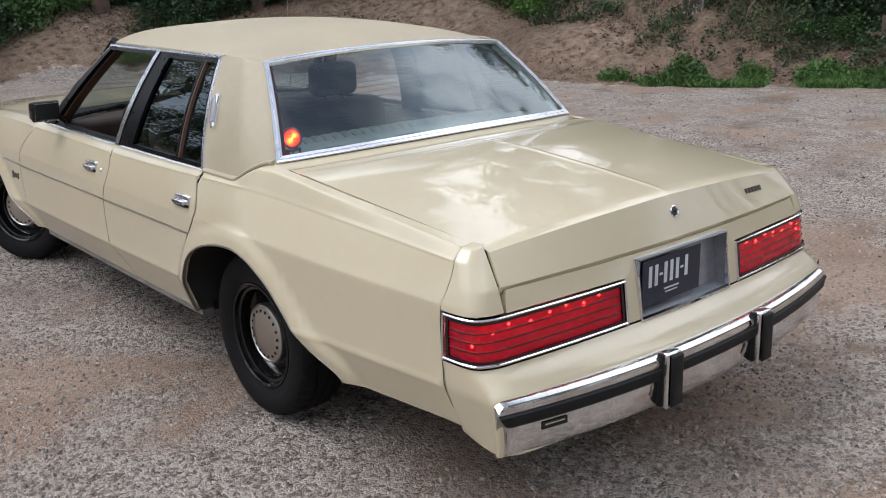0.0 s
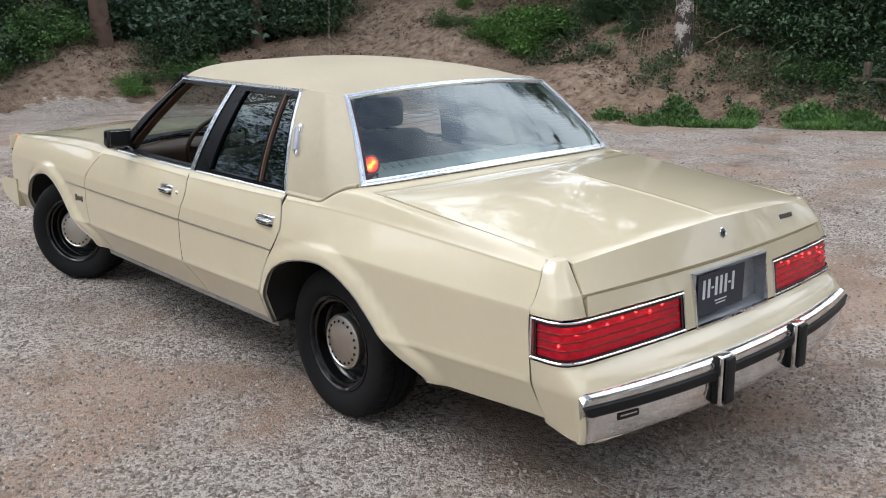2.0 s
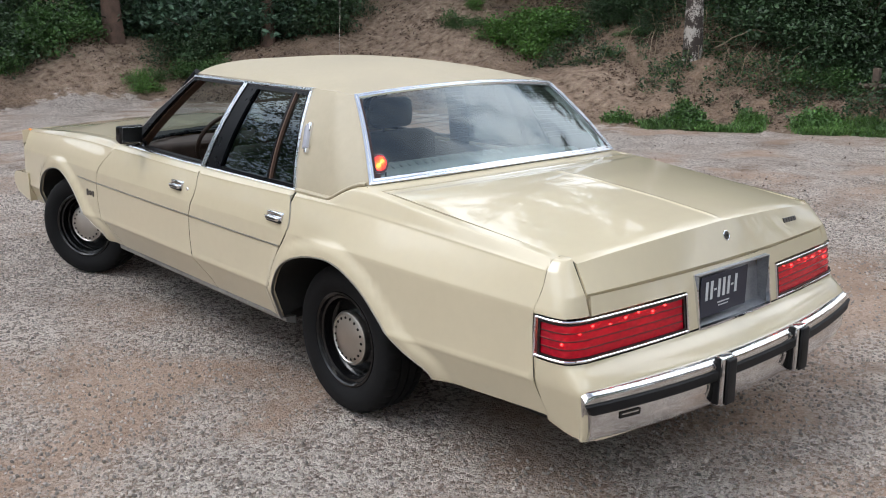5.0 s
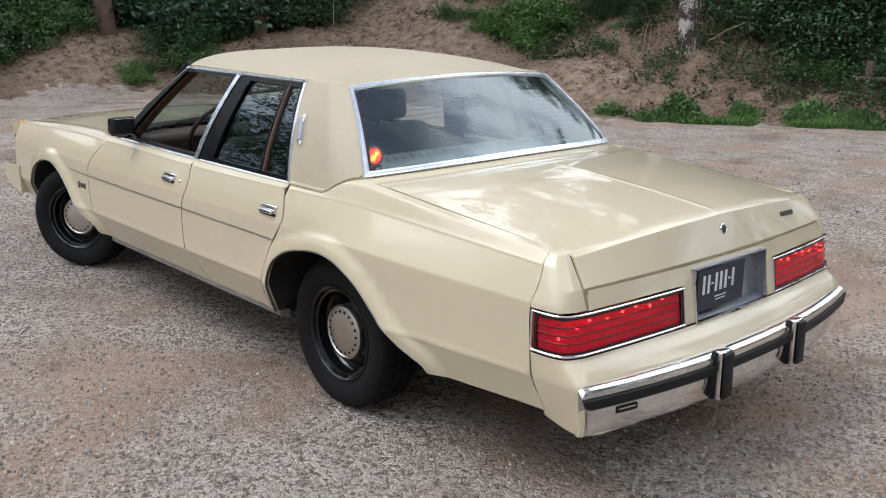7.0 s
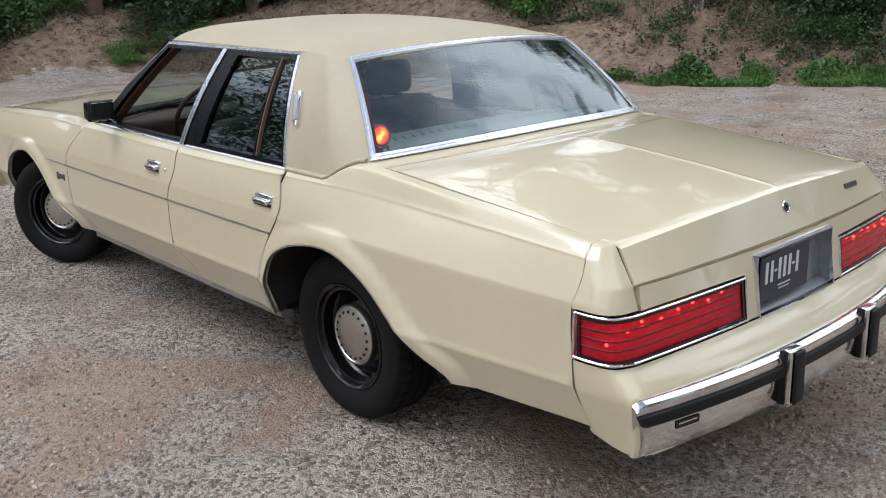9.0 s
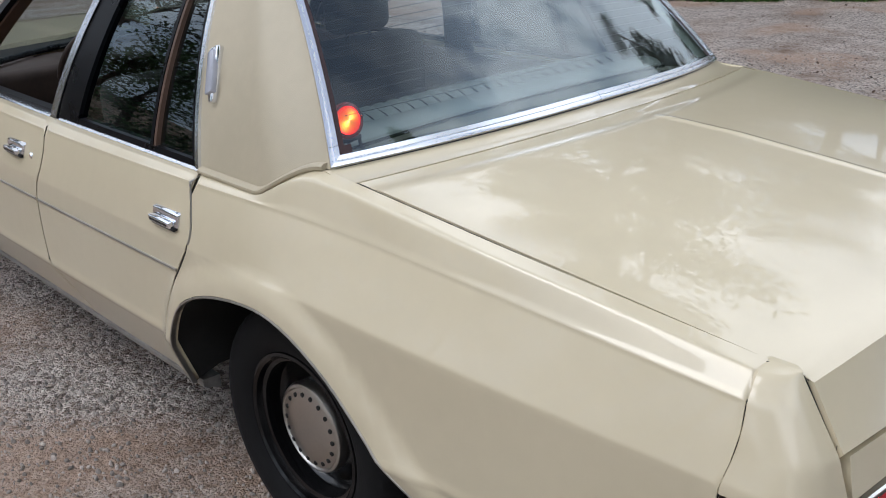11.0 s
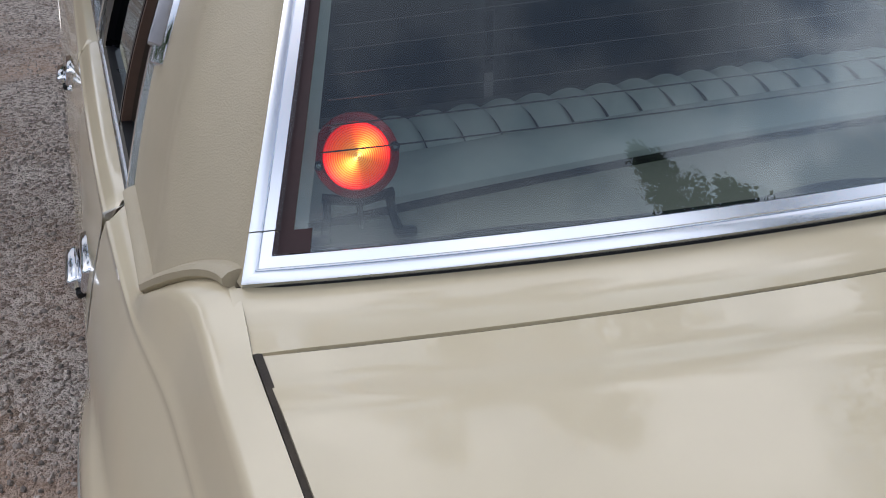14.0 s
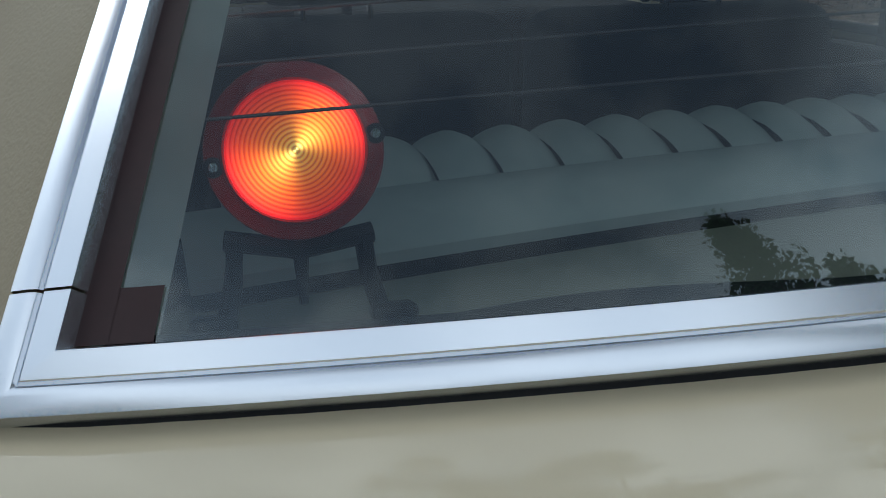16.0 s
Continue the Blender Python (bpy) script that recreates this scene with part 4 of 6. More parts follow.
FRAME = mat("black_window_frame", (0.004, 0.0045, 0.006), 0.28, spec=0.14, var=0.15, scale=12)
line = lambda b, t1: (lambda t: lerp(b, t1, t))
a_edge = line(2.06, 1.60)
b_front, b_mid, b_rear = line(1.228, 1.098), line(1.186, 1.062), line(1.05, 0.955)
d_edge = line(0.355, 0.505)
SEATBROWN = mat("brown_trim", (0.085, 0.045, 0.028), 0.6, var=0.2, scale=8)
for side_name, mir in SIDES:
    flank_patch("centre_pillar", b_front, b_mid, 0.0, 1.0, 0.010, BRUSHED, car, "bright centre pillar strip", mir)
    fr = flank_patch("rear_window_frame", lambda t: b_mid(t) - 0.004, b_rear, 0.0, 1.0, 0.004, FRAME, car, "black rear door window frame", mir, 0.03)
    flank_patch("frame_top", lambda t: b_rear(t) + 0.01, lambda t: d_edge(t), 0.93, 1.0, 0.003, FRAME, fr, "", mir, 0.03, 10, 3)
    flank_patch("frame_bottom", lambda t: b_rear(t) + 0.01, lambda t: d_edge(t), 0.0, 0.05, 0.004, FRAME, fr, "", mir, 0.03, 10, 3)
    flank_patch("frame_rear", lambda t: d_edge(t) + 0.022, d_edge, 0.0, 1.0, 0.003, FRAME, fr, "", mir, 0.03)
    flank_patch("division_bar", lambda t: lerp(0.583, 0.618, t), lambda t: lerp(0.572, 0.607, t), 0.03, 0.95, 0.004, SEATBROWN, fr, "slim brown and chrome division bar", mir, 0.02)
    flank_patch("division_bar", lambda t: lerp(0.600, 0.635, t), lambda t: lerp(0.586, 0.621, t), 0.03, 0.95, 0.005, FRAME, fr, "", mir, 0.02)
    g = flank_patch("rear_door_glass", lambda t: b_rear(t) + 0.01, lambda t: d_edge(t) + 0.01, 0.02, 0.96, -0.010, SIDEGLASS, car, "rear side window pane", mir, 0)
    g.visible_shadow = False
    flank_patch("rear_window_trim", lambda t: d_edge(t) + 0.004, lambda t: d_edge(t) - 0.012, 0.0, 1.0, 0.008, BRUSHED, car, "bright strip behind the rear door", mir)
    ff = flank_patch("front_window_frame", lambda t: a_edge(t) + 0.07 * (1 - t) + 0.03, lambda t: a_edge(t), 0.0, 1.0, 0.006, FRAME, car, "black front pillar and window frame", mir, 0.05)
    flank_patch("frame_lip", lambda t: a_edge(t) + 0.002, lambda t: a_edge(t) - 0.02, 0.0, 0.97, -0.02, SEATBROWN, ff, "brown inner edge", mir, 0.05)
    flank_patch("frame_top", lambda t: a_edge(t) + 0.02, b_front, 0.945, 1.0, 0.004, FRAME, ff, "", mir, 0.03, 10, 3)
    # bright strip along the top of the doors and down the front pillar
    sg = 1 if mir else -1
    pts = [flank(y, 1.0) for y in lin(0.49, 1.64, 24)] + [flank(a_edge(t) + 0.03 + 0.07 * (1 - t), t) for t in lin(0.97, 0.03, 16)]
    pts = [Vector((abs(p.x) * sg, p.y, p.z)) for p in pts]
    n = len(pts)
    ups = [Vector((0, 0, 1))] * 22 + [Vector((0, 0.5, 0.85))] * 2 + [Vector((0, 0.68, 0.73))] * 16
    rail = part("drip_rail", sweep(pts[:24], [Vector((sg, 0, 0))] * 24, ups[:24], [(-0.01, -0.016), (0.012, -0.014), (0.017, -0.007), (0.014, 0.001), (-0.01, 0.004)], closed=True), BRUSHED, car, "bright drip rail over the doors")
    part("pillar_strip", sweep(pts[23:], [Vector((sg, 0, 0))] * (n - 23), ups[23:], [(-0.01, -0.003), (0.007, -0.003), (0.010, 0.0), (0.007, 0.003), (-0.01, 0.003)], closed=True), BRUSHED, rail, "thin bright strip down the front pillar")
    for y0, y1 in ((0.345, 1.165), (1.185, 2.10)):
        ys = lin(y0, y1, 16)
        pts = [Vector((sg * (0.879), y, NODE_Z[0](y) + 0.002)) for y in ys]
        part("belt_trim", sweep(pts, [(sg, 0, 0)] * 16, [(0, 0, 1)] * 16, [(-0.02, -0.005), (0.008, -0.004), (0.011, 0.0), (0.007, 0.004), (0.0, 0.006), (-0.02, 0.005)], closed=True), BRUSHED, car, "bright belt strip under the side windows")
        part("belt_seal", sweep([p + Vector((-sg * 0.02, 0, 0.012)) for p in pts], [(sg, 0, 0)] * 16, [(0, 0, 1)] * 16, [(-0.02, -0.015), (0.012, -0.012), (0.010, 0.003), (-0.02, 0.004)], closed=True), BLACK, car, "black window seal")
    # rolled bead round the foot of the vinyl
    pts = [pillar(w, 0.0) for w in lin(0.0, 0.97, 40)]
    pts = [Vector((abs(p.x) * sg, p.y, p.z)) for p in pts]
    part("vinyl_bead", sweep([p + Vector((sg * 0.001, 0, 0.002)) for p in pts], [(sg, 0, 0)] * 40, [(0, 0, 1)] * 40, [(-0.012, -0.008), (0.006, -0.008), (0.012, -0.003), (0.012, 0.004), (0.006, 0.009), (-0.004, 0.011), (-0.012, 0.009)], closed=True), VINYL, car, "rolled vinyl bead along the pillar's foot")
    # opera lamp on the pillar
    q0, q1 = pillar(0.165, 0.40), pillar(0.165, 0.66)
    mid = (q0 + q1) / 2
    d = (q1 - q0)
    ln = d.length
    bm = box(-0.016, 0.006, -0.021, 0.021, -ln / 2, ln / 2, 0.004, 2)
    for v in bm.verts:
        if v.co.z < -ln / 2 + 0.006:
            v.co.y *= 0.35
            v.co.z -= 0.012
    up = d.normalized()
    o = Vector((-1, 0, 0)) - up * up.dot(Vector((-1, 0, 0)))
    o.normalize()
    fwd = up.cross(-o)
    m = Matrix((( -o.x, fwd.x, up.x), (-o.y, fwd.y, up.y), (-o.z, fwd.z, up.z))).to_4x4()
    flipm = Matrix.Diagonal((-1, 1, 1, 1)) if mir else Matrix.Identity(4)
    op = part("opera_lamp", bm, CHROME, car, "slim chrome opera lamp with a pale lens")
    OPAL = bpy.data.materials.get("opal_lens") or mat("opal_lens", (0.40, 0.41, 0.46), 0.2, coat=0.5, var=0.05, scale=30)
    ln2 = part("lens", box(-0.023, -0.006, -0.017, 0.017, -ln / 2 + 0.010, ln / 2 - 0.012, 0.003, 2), OPAL, op, "milky lens")
    op.matrix_local = flipm @ Matrix.Translation(mid) @ m

# door mirror on the driver's side
bm = box(-0.076, 0.076, -0.032, 0.032, -0.052, 0.052, 0.012, 3)
for v in bm.verts:
    if v.co.y > 0:
        v.co.x *= 0.85
        v.co.z *= 0.82
mirror = part("door_mirror", bm, GLOSSBLACK, car, "black door mirror housing")
mirror.matrix_local = pose(-0.985, 1.875, 1.062, 4, 2, 14)
MIRRORGLASS = mat("mirror_glass", (0.5, 0.52, 0.55), 0.02, 1.0)
part("mirror_pane", box(-0.066, 0.066, -0.034, -0.0325, -0.042, 0.042, 0.0005, 1), MIRRORGLASS, mirror, "mirror pane")
part("mirror_arm", tube([(0.05, 0.01, -0.02), (0.10, 0.02, -0.045), (0.13, 0.02, -0.07)], 0.018, 10), GLOSSBLACK, mirror)

# rear window with its trim
gl = sheet(lambda a, b: glass_rear(a, b), lin(-0.985, 0.985, 40), lin(0.02, 0.98, 20))
rear_glass = part("rear_window", gl, GLASS, car, "tinted rear window pane")
rear_glass.visible_shadow = False
TT = [0, 0.05, 0.30, 0.42, 0.46, 0.52, 0.88, 1.0]
HH = [-0.004, 0.0070, 0.0082, 0.0078, 0.0062, 0.0080, 0.0088, 0.0]
WB, WS, WT = 0.056, 0.034, 0.050


def trim_pt(a, b, h):
    return glass_rear(a, b) + glass_out(a, b) * h


bm = sheet(lambda a, k: trim_pt(a * (1 - WS * TT[k]), WB * TT[k], HH[k]), lin(-1, 1, 60), range(8))
for sg in (-1, 1):
    sheet(lambda b, k: trim_pt(sg * (1 - WS * TT[k]), lerp(WB * TT[k], 0.096, b), HH[k]), lin(0, 1, 4), range(8), bm)
part("window_trim", bm, BRUSHED, rear_glass, "wide bright lower window trim")
for sg in (-1, 1):
    bm = sheet(lambda b, k: trim_pt(sg * (1 - WS * TT[k]), lerp(0.0985, 1 - WT * TT[k], b), HH[k]), lin(0, 1, 24), range(8))
    part("window_trim", bm, BRUSHED, rear_glass, "bright side window trim")
bm = sheet(lambda a, k: trim_pt(a * (1 - WS * TT[k]), 1 - WT * TT[k], HH[k]), lin(-1, 1, 50), range(8))
part("window_trim", bm, BRUSHED, rear_glass, "bright upper window trim")
bm = sheet(lambda a, k: trim_pt(a * 0.997, -0.007 + 0.009 * k, -0.003), lin(-1, 1, 60), range(2))
part("trim_seal", bm, BLACK, rear_glass, "black seal under the trim")
part("trim_joint", sheet(lambda a, k: trim_pt(a * 0.012, WB * TT[k], HH[k] + 0.0015), lin(-1, 1, 3), range(1, 7)), BRUSHED, rear_glass, "small clip over the trim's joint")
MAROON = mat("maroon_tape", (0.03, 0.010, 0.011), 0.6, var=0.2, scale=20)
for sg in (-1, 1):
    part("edge_band", sheet(lambda a, b: trim_pt(sg * a, b, 0.0012), lin(0.968, 0.952, 3), lin(0.056, 0.94, 20)), MAROON, rear_glass, "dark red band along the pane's edge")
    part("edge_band", sheet(lambda a, b: trim_pt(sg * a, b, 0.0010), lin(0.954, 0.932, 3), lin(0.056, 0.10, 5)), MAROON, rear_glass, "dark red corner patch")
rub = sheet(lambda a, k: trim_pt(a, WB * 0.98 + (0.0 if k == 0 else 0.008 + 0.012 * max(0, math.sin(a * 17 + 1.0)) * (0.4 + 0.6 * math.sin(a * 5.3) ** 2)), -0.002), lin(-0.955, 0.955, 160), range(2))
part("sealant_line", rub, BLACK, rear_glass, "wavy line of black sealant")
WIRE = mat("heater_wire", (0.02, 0.012, 0.01), 0.5)
for k in range(13):
    b = 0.245 + 0.053 * k
    pts = [trim_pt(a, b + 0.006 * (1 - a * a), -0.002) for a in lin(-0.93, 0.93, 26)]
    part("heater_wire", tube(pts, 0.0008, 4), WIRE, rear_glass, "fine heater wire")

part("antenna", tube([(0.83, 2.42, 0.95), (0.832, 2.40, 1.4), (0.835, 2.37, 1.95)], [0.003, 0.002, 0.0012], 6), CHROME, car, "thin chrome aerial")


# ---- nose, hood, windscreen ----
def hood(u, v):
    """u across, v from the windscreen (0) to the nose (1)."""
    hw = lerp(0.802, 0.790, v)
    y = lerp(2.50, 3.85, v) - (0.08 * (1 - v) - 0.03 * v) * (1 - u * u) * -1
    ze = np.interp(v, [0, 0.5, 1], [0.964, 0.935, 0.886])
    zm = np.interp(v, [0, 0.5, 0.95, 1], [0.995, 0.985, 0.925, 0.905])
    z = ze + (zm - ze) * (1 - abs(u) ** 3) + 0.006 * (1 if abs(u) < 0.3 else 0) * sm((0.3 - abs(u)) / 0.05)
    return Vector((hw * u, y, z))


bm = sheet(hood, lin(-1, 1, 41), lin(0, 1, 20))
rim(bm, lambda co: (0, 0, -1), 0.02)
part("hood", bm, PAINT, car, "cream hood")
part("cowl", sheet(lambda u, v: Vector((u * 0.80, lerp(2.32, 2.52, v) + 0.08 * (1 - u * u), 0.962 + 0.012 * (1 - u * u))), lin(-1, 1, 20), lin(0, 1, 4)), DARK, car, "dark cowl under the windscreen")
nose = sheet(lambda u, v: Vector((u * 0.93, 3.83 + 0.04 * (1 - u * u) - 0.02 * v, lerp(0.89 + 0.012 * (1 - u * u), 0.52, v))), lin(-1, 1, 30), lin(0, 1, 6))
part("nose_panel", nose, PAINT, car, "cream nose panel")
part("nose_bumper", sweep([Vector((x, 4.16 - 0.12 * (abs(x) / 0.93) ** 2.5, 0)) for x in lin(-0.95, 0.95, 30)], [(0, 1, 0)] * 30, [(0, 0, 1)] * 30, [(-0.30, 0.59), (-0.06, 0.582), (-0.01, 0.565), (0.01, 0.53), (0.005, 0.48), (-0.06, 0.43), (-0.30, 0.39)], closed=True), PAINT, car, "cream front bumper end")
AMBER = glow_mat("amber_marker", (1.0, 0.28, 0.02), 1.2)
for sg in (-1, 1):
    part("marker_lamp", box(sg * 0.872, sg * 0.885, 3.80, 3.825, 0.888, 0.897, 0.004, 2), AMBER, car, "small amber marker lamp")
    part("headlamp_edge", box(sg * 0.885, sg * 0.925, 3.82, 3.845, 0.61, 0.80, 0.006, 2), GLOSSBLACK, car, "dark headlamp surround seen from behind")


def screen(a, b):
    x = a * lerp(0.80, 0.645, b)
    y = lerp(2.47 - 0.35 * a * a, 1.88 - 0.21 * a * a, b)
    z = lerp(0.972, 1.450 - 0.056 * a * a, b)
    return Vector((x, y, z))


ws = part("windscreen", sheet(screen, lin(-1, 1, 30), lin(0, 1, 14)), GLASS, car, "clear windscreen pane")
ws.visible_shadow = False
for b in (0.0, 1.0):
    part("screen_trim", tube([screen(a, b) - Vector((0, 0, 0.016 * b)) for a in lin(-1, 1, 30)], 0.012 - 0.004 * b, 8), FRAME, ws, "dark screen edge")
for sg in (-1, 1):
    part("front_pillar", tube([screen(sg * 0.995, b) for b in lin(0, 1, 10)], 0.026, 10), FRAME, car, "dark front pillar")

# ---- inside ----
CLOTH = mat("seat_cloth", (0.07, 0.065, 0.06), 0.9, var=0.15, scale=10)
PALE = mat("pale_vinyl", (0.44, 0.465, 0.42), 0.6, var=0.08, scale=8)
SHELF = mat("shelf_board", (0.215, 0.215, 0.17), 0.8, var=0.12, scale=6)
LINING = mat("headlining", (0.30, 0.29, 0.26), 0.9, var=0.1, scale=10)
BROWN = mat("dark_brown_trim", (0.045, 0.026, 0.018), 0.55, var=0.25, scale=7)


def shelf_edge(x):
    return 0.045 + 0.045 * (1 - (x / 0.75) ** 2)


bm = sheet(lambda u, v: Vector((u * lerp(0.80, 0.74, v), lerp(-0.245 + 0.145 * abs(u) ** 2.2, shelf_edge(u * 0.74), v), lerp(1.026 - 0.022 * abs(u) ** 2, 1.003, v))), lin(-1, 1, 30), lin(0, 1, 6))
part("parcel_shelf", bm, SHELF, car, "dull green-grey parcel shelf under the rear window")


def pad(u, v):
    x = u * 0.72
    y0 = shelf_edge(x) + 0.006
    a = v * math.pi
    return Vector((x, y0 + 0.06 - 0.06 * math.cos(a), 0.998 + 0.034 * math.sin(a) ** 0.8))


part("seat_top_roll", sheet(pad, lin(-1, 1, 40), lin(0, 0.98, 9)), PALE, car, "pale grey-green padded roll behind the rear seat")
part("shelf_gap", tube([(x, shelf_edge(x) - 0.001, 1.0035) for x in lin(-0.72, 0.72, 30)], 0.007, 8), DARK, car, "dark gap between shelf and seat roll")
bench = thing("rear_seat", "pale pleated vinyl rear bench", "seat")
bench.parent = car
del bench["category"]
for k in range(26):
    x = lerp(-0.66, 0.66, k / 25)
    bm = bmesh.new()
    sheet(lambda u, v: Vector((x + 0.027 * u, shelf_edge(x) + 0.112 + 0.12 * v + 0.010 * u, 1.000 + 0.040 * math.sin(math.pi * (0.85 * v)) ** 0.7 * (1 - 0.28 * u * u))), lin(-1, 1, 7), lin(0, 1, 8), bm)
    part("pleat", bm, PALE, bench, "")
part("backrest", box(-0.68, 0.68, 0.27, 0.42, 0.50, 1.005, 0.04, 3), CLOTH, bench, "dark cloth backrest")
part("cushion", box(-0.68, 0.68, 0.36, 0.92, 0.42, 0.60, 0.05, 3), CLOTH, bench, "dark cloth cushion")
for x, w in ((-0.36, 0.33), (0.36, 0.33)):
    s = part("front_seat", box(x - w, x + w, 1.16, 1.34, 0.45, 1.03, 0.06, 4), CLOTH, car, "dark cloth front seat back")
    part("seat_cushion", box(x - w, x + w, 1.25, 1.80, 0.40, 0.60, 0.05, 3), CLOTH, s, "dark cloth cushion")
    part("headrest", box(x - 0.145, x + 0.145, 1.17, 1.27, 1.055, 1.235, 0.045, 4), CLOTH, s, "dark cloth headrest")
    for dx in (-0.06, 0.06):
        part("headrest_post", tube([(x + dx, 1.22, 1.0), (x + dx, 1.22, 1.09)], 0.006, 8), CHROME, s, "chrome post")
dash = box(-0.80, 0.80, 2.06, 2.40, 0.70, 0.955, 0.04, 3)
part("dashboard", dash, BROWN, car, "dark brown dashboard")
wheel_c = Matrix.Translation((-0.38, 1.86, 0.965)) @ pose(0, 0, 0, -62, 0, 0)
bm = tube([(0.195 * math.cos(a), 0.195 * math.sin(a), 0) for a in lin(0, math.tau, 41)], 0.013, 10, cap=False)
steer = part("steering_wheel", bm, BROWN, car, "dark brown steering wheel")
steer.matrix_local = wheel_c
part("spoke", box(-0.19, 0.19, -0.02, 0.02, -0.02, -0.005, 0.006, 2), BROWN, steer)
part("hub", box(-0.06, 0.06, -0.05, 0.04, -0.04, 0.0, 0.012, 2), BROWN, steer)
part("inside_mirror", box(-0.12, 0.12, 1.80, 1.825, 1.295, 1.36, 0.01, 2), GLOSSBLACK, car, "black inside mirror")
part("inside_lining", sheet(lambda u, v: roof(u * 0.985, lerp(0.03, 0.97, v)) - Vector((0, 0, 0.028)), lin(-1, 1, 17), lin(0, 1, 12)), LINING, car, "grey-cream headlining")
for side_name, mir in SIDES:
    sg = 1 if mir else -1
    part("door_card", box(sg * 0.78, sg * 0.83, 0.42, 2.2, 0.42, 0.935, 0.02, 2), BROWN, car, "dark brown door card")
    part("pillar_lining", sheet(lambda w, t: (lambda q: Vector((sg * (abs(q.x) - 0.035), q.y + 0.01, q.z)))(pillar(w, t)), lin(0.02, 0.9, 10), lin(0.05, 0.97, 10)), LINING, car, "grey-cream pillar lining")
    part("pillar_post", sheet(lambda u, t: (lambda q: Vector((sg * (abs(q.x) - 0.04), q.y, q.z)))(flank(lerp(b_front(t), b_rear(t), u), t)), (0, 1), lin(-0.1, 0.98, 8)), BROWN, car, "dark inner centre pillar")
    part("inner_quarter_trim", sheet(lambda u, t: (lambda q: Vector((sg * abs(q.x), q.y, q.z)))(glass_rear(-lerp(0.975, 0.945, u), t) - glass_out(-lerp(0.975, 0.945, u), t) * lerp(0.012, 0.032, u ** 1.5)), lin(0, 1, 6), lin(0.0, 0.97, 14)), PALE, car, "pale trim inside the rear pillar")
part("inner_floor", box(-0.8, 0.8, -1.0, 2.4, 0.36, 0.38), DARK, car, "dark carpet")
part("trunk_wall", box(-0.72, 0.72, 0.20, 0.25, 0.38, 0.99), DARK, car)

# ---- red lamp on the shelf ----
LX, LY, LZ = -0.666, 0.020, 1.091
beacon = thing("warning_lamp", "lit round red lamp on a black bracket behind the rear window", "lamp", at=Matrix.Translation((LX, LY, LZ)) @ pose(0, 0, 0, -15, 0, -8) @ Matrix.Scale(1.06, 4))
LIT = bpy.data.materials.new("lit_red_lens")
LIT.use_nodes = True
n, l = LIT.node_tree.nodes, LIT.node_tree.links
b = n["Principled BSDF"]
b.inputs["Base Color"].default_value = (0.5, 0.01, 0.01, 1)
b.inputs["Roughness"].default_value = 0.15
co, sep, ln_, ramp, wv = n.new("ShaderNodeTexCoord"), n.new("ShaderNodeVectorMath"), n.new("ShaderNodeMath"), n.new("ShaderNodeValToRGB"), n.new("ShaderNodeMath")
sep.operation = "LENGTH"
mapn = n.new("ShaderNodeMapping")
mapn.inputs["Scale"].default_value = (0, 1, 1)
l.new(co.outputs["Object"], mapn.inputs["Vector"])
l.new(mapn.outputs["Vector"], sep.inputs[0])
ln_.operation = "MULTIPLY"
ln_.inputs[1].default_value = 1 / 0.0345
l.new(sep.outputs["Value"], ln_.inputs[0])
ramp.color_ramp.elements[0].color, ramp.color_ramp.elements[0].position = (1.0, 0.72, 0.16, 1), 0.0
ramp.color_ramp.elements[1].color, ramp.color_ramp.elements[1].position = (0.9, 0.012, 0.012, 1), 0.9
e1 = ramp.color_ramp.elements.new(0.5)
e1.color = (1.0, 0.15, 0.012, 1)
e2 = ramp.color_ramp.elements.new(0.16)
e2.color = (1.0, 0.42, 0.05, 1)
l.new(ln_.outputs[0], ramp.inputs["Fac"])
l.new(ramp.outputs["Color"], b.inputs["Emission Color"])
wv.operation = "SINE"
wm = n.new("ShaderNodeMath")
wm.operation = "MULTIPLY"
wm.inputs[1].default_value = math.tau / 0.0021
l.new(sep.outputs["Value"], wm.inputs[0])
l.new(wm.outputs[0], wv.inputs[0])
ws_ = n.new("ShaderNodeMapRange")
ws_.inputs["From Min"].default_value = -1
ws_.inputs["To Min"].default_value, ws_.inputs["To Max"].default_value = 2.2, 6.5
l.new(wv.outputs[0], ws_.inputs["Value"])
# the bulb's reflector throws two brighter fans across the lens
dv, dn, ab, po, fa, mu = (n.new("ShaderNodeVectorMath"), n.new("ShaderNodeMath"), n.new("ShaderNodeMath"), n.new("ShaderNodeMath"), n.new("ShaderNodeMapRange"), n.new("ShaderNodeMath"))
dv.operation = "DOT_PRODUCT"
dv.inputs[1].default_value = (0, 0.74, -0.67)
l.new(mapn.outputs["Vector"], dv.inputs[0])
dn.operation = "DIVIDE"
l.new(dv.outputs["Value"], dn.inputs[0])
l.new(sep.outputs["Value"], dn.inputs[1])
ab.operation = "ABSOLUTE"
l.new(dn.outputs[0], ab.inputs[0])
po.operation = "POWER"
po.inputs[1].default_value = 5
l.new(ab.outputs[0], po.inputs[0])
fa.inputs["To Min"].default_value, fa.inputs["To Max"].default_value = 0.5, 3.6
l.new(po.outputs[0], fa.inputs["Value"])
mu.operation = "MULTIPLY"
l.new(fa.outputs["Result"], mu.inputs[0])
l.new(ws_.outputs["Result"], mu.inputs[1])
l.new(mu.outputs[0], b.inputs["Emission Strength"])
SMOKE = mat("clear_red_rim", (0.20, 0.010, 0.012), 0.12, coat=0.6)
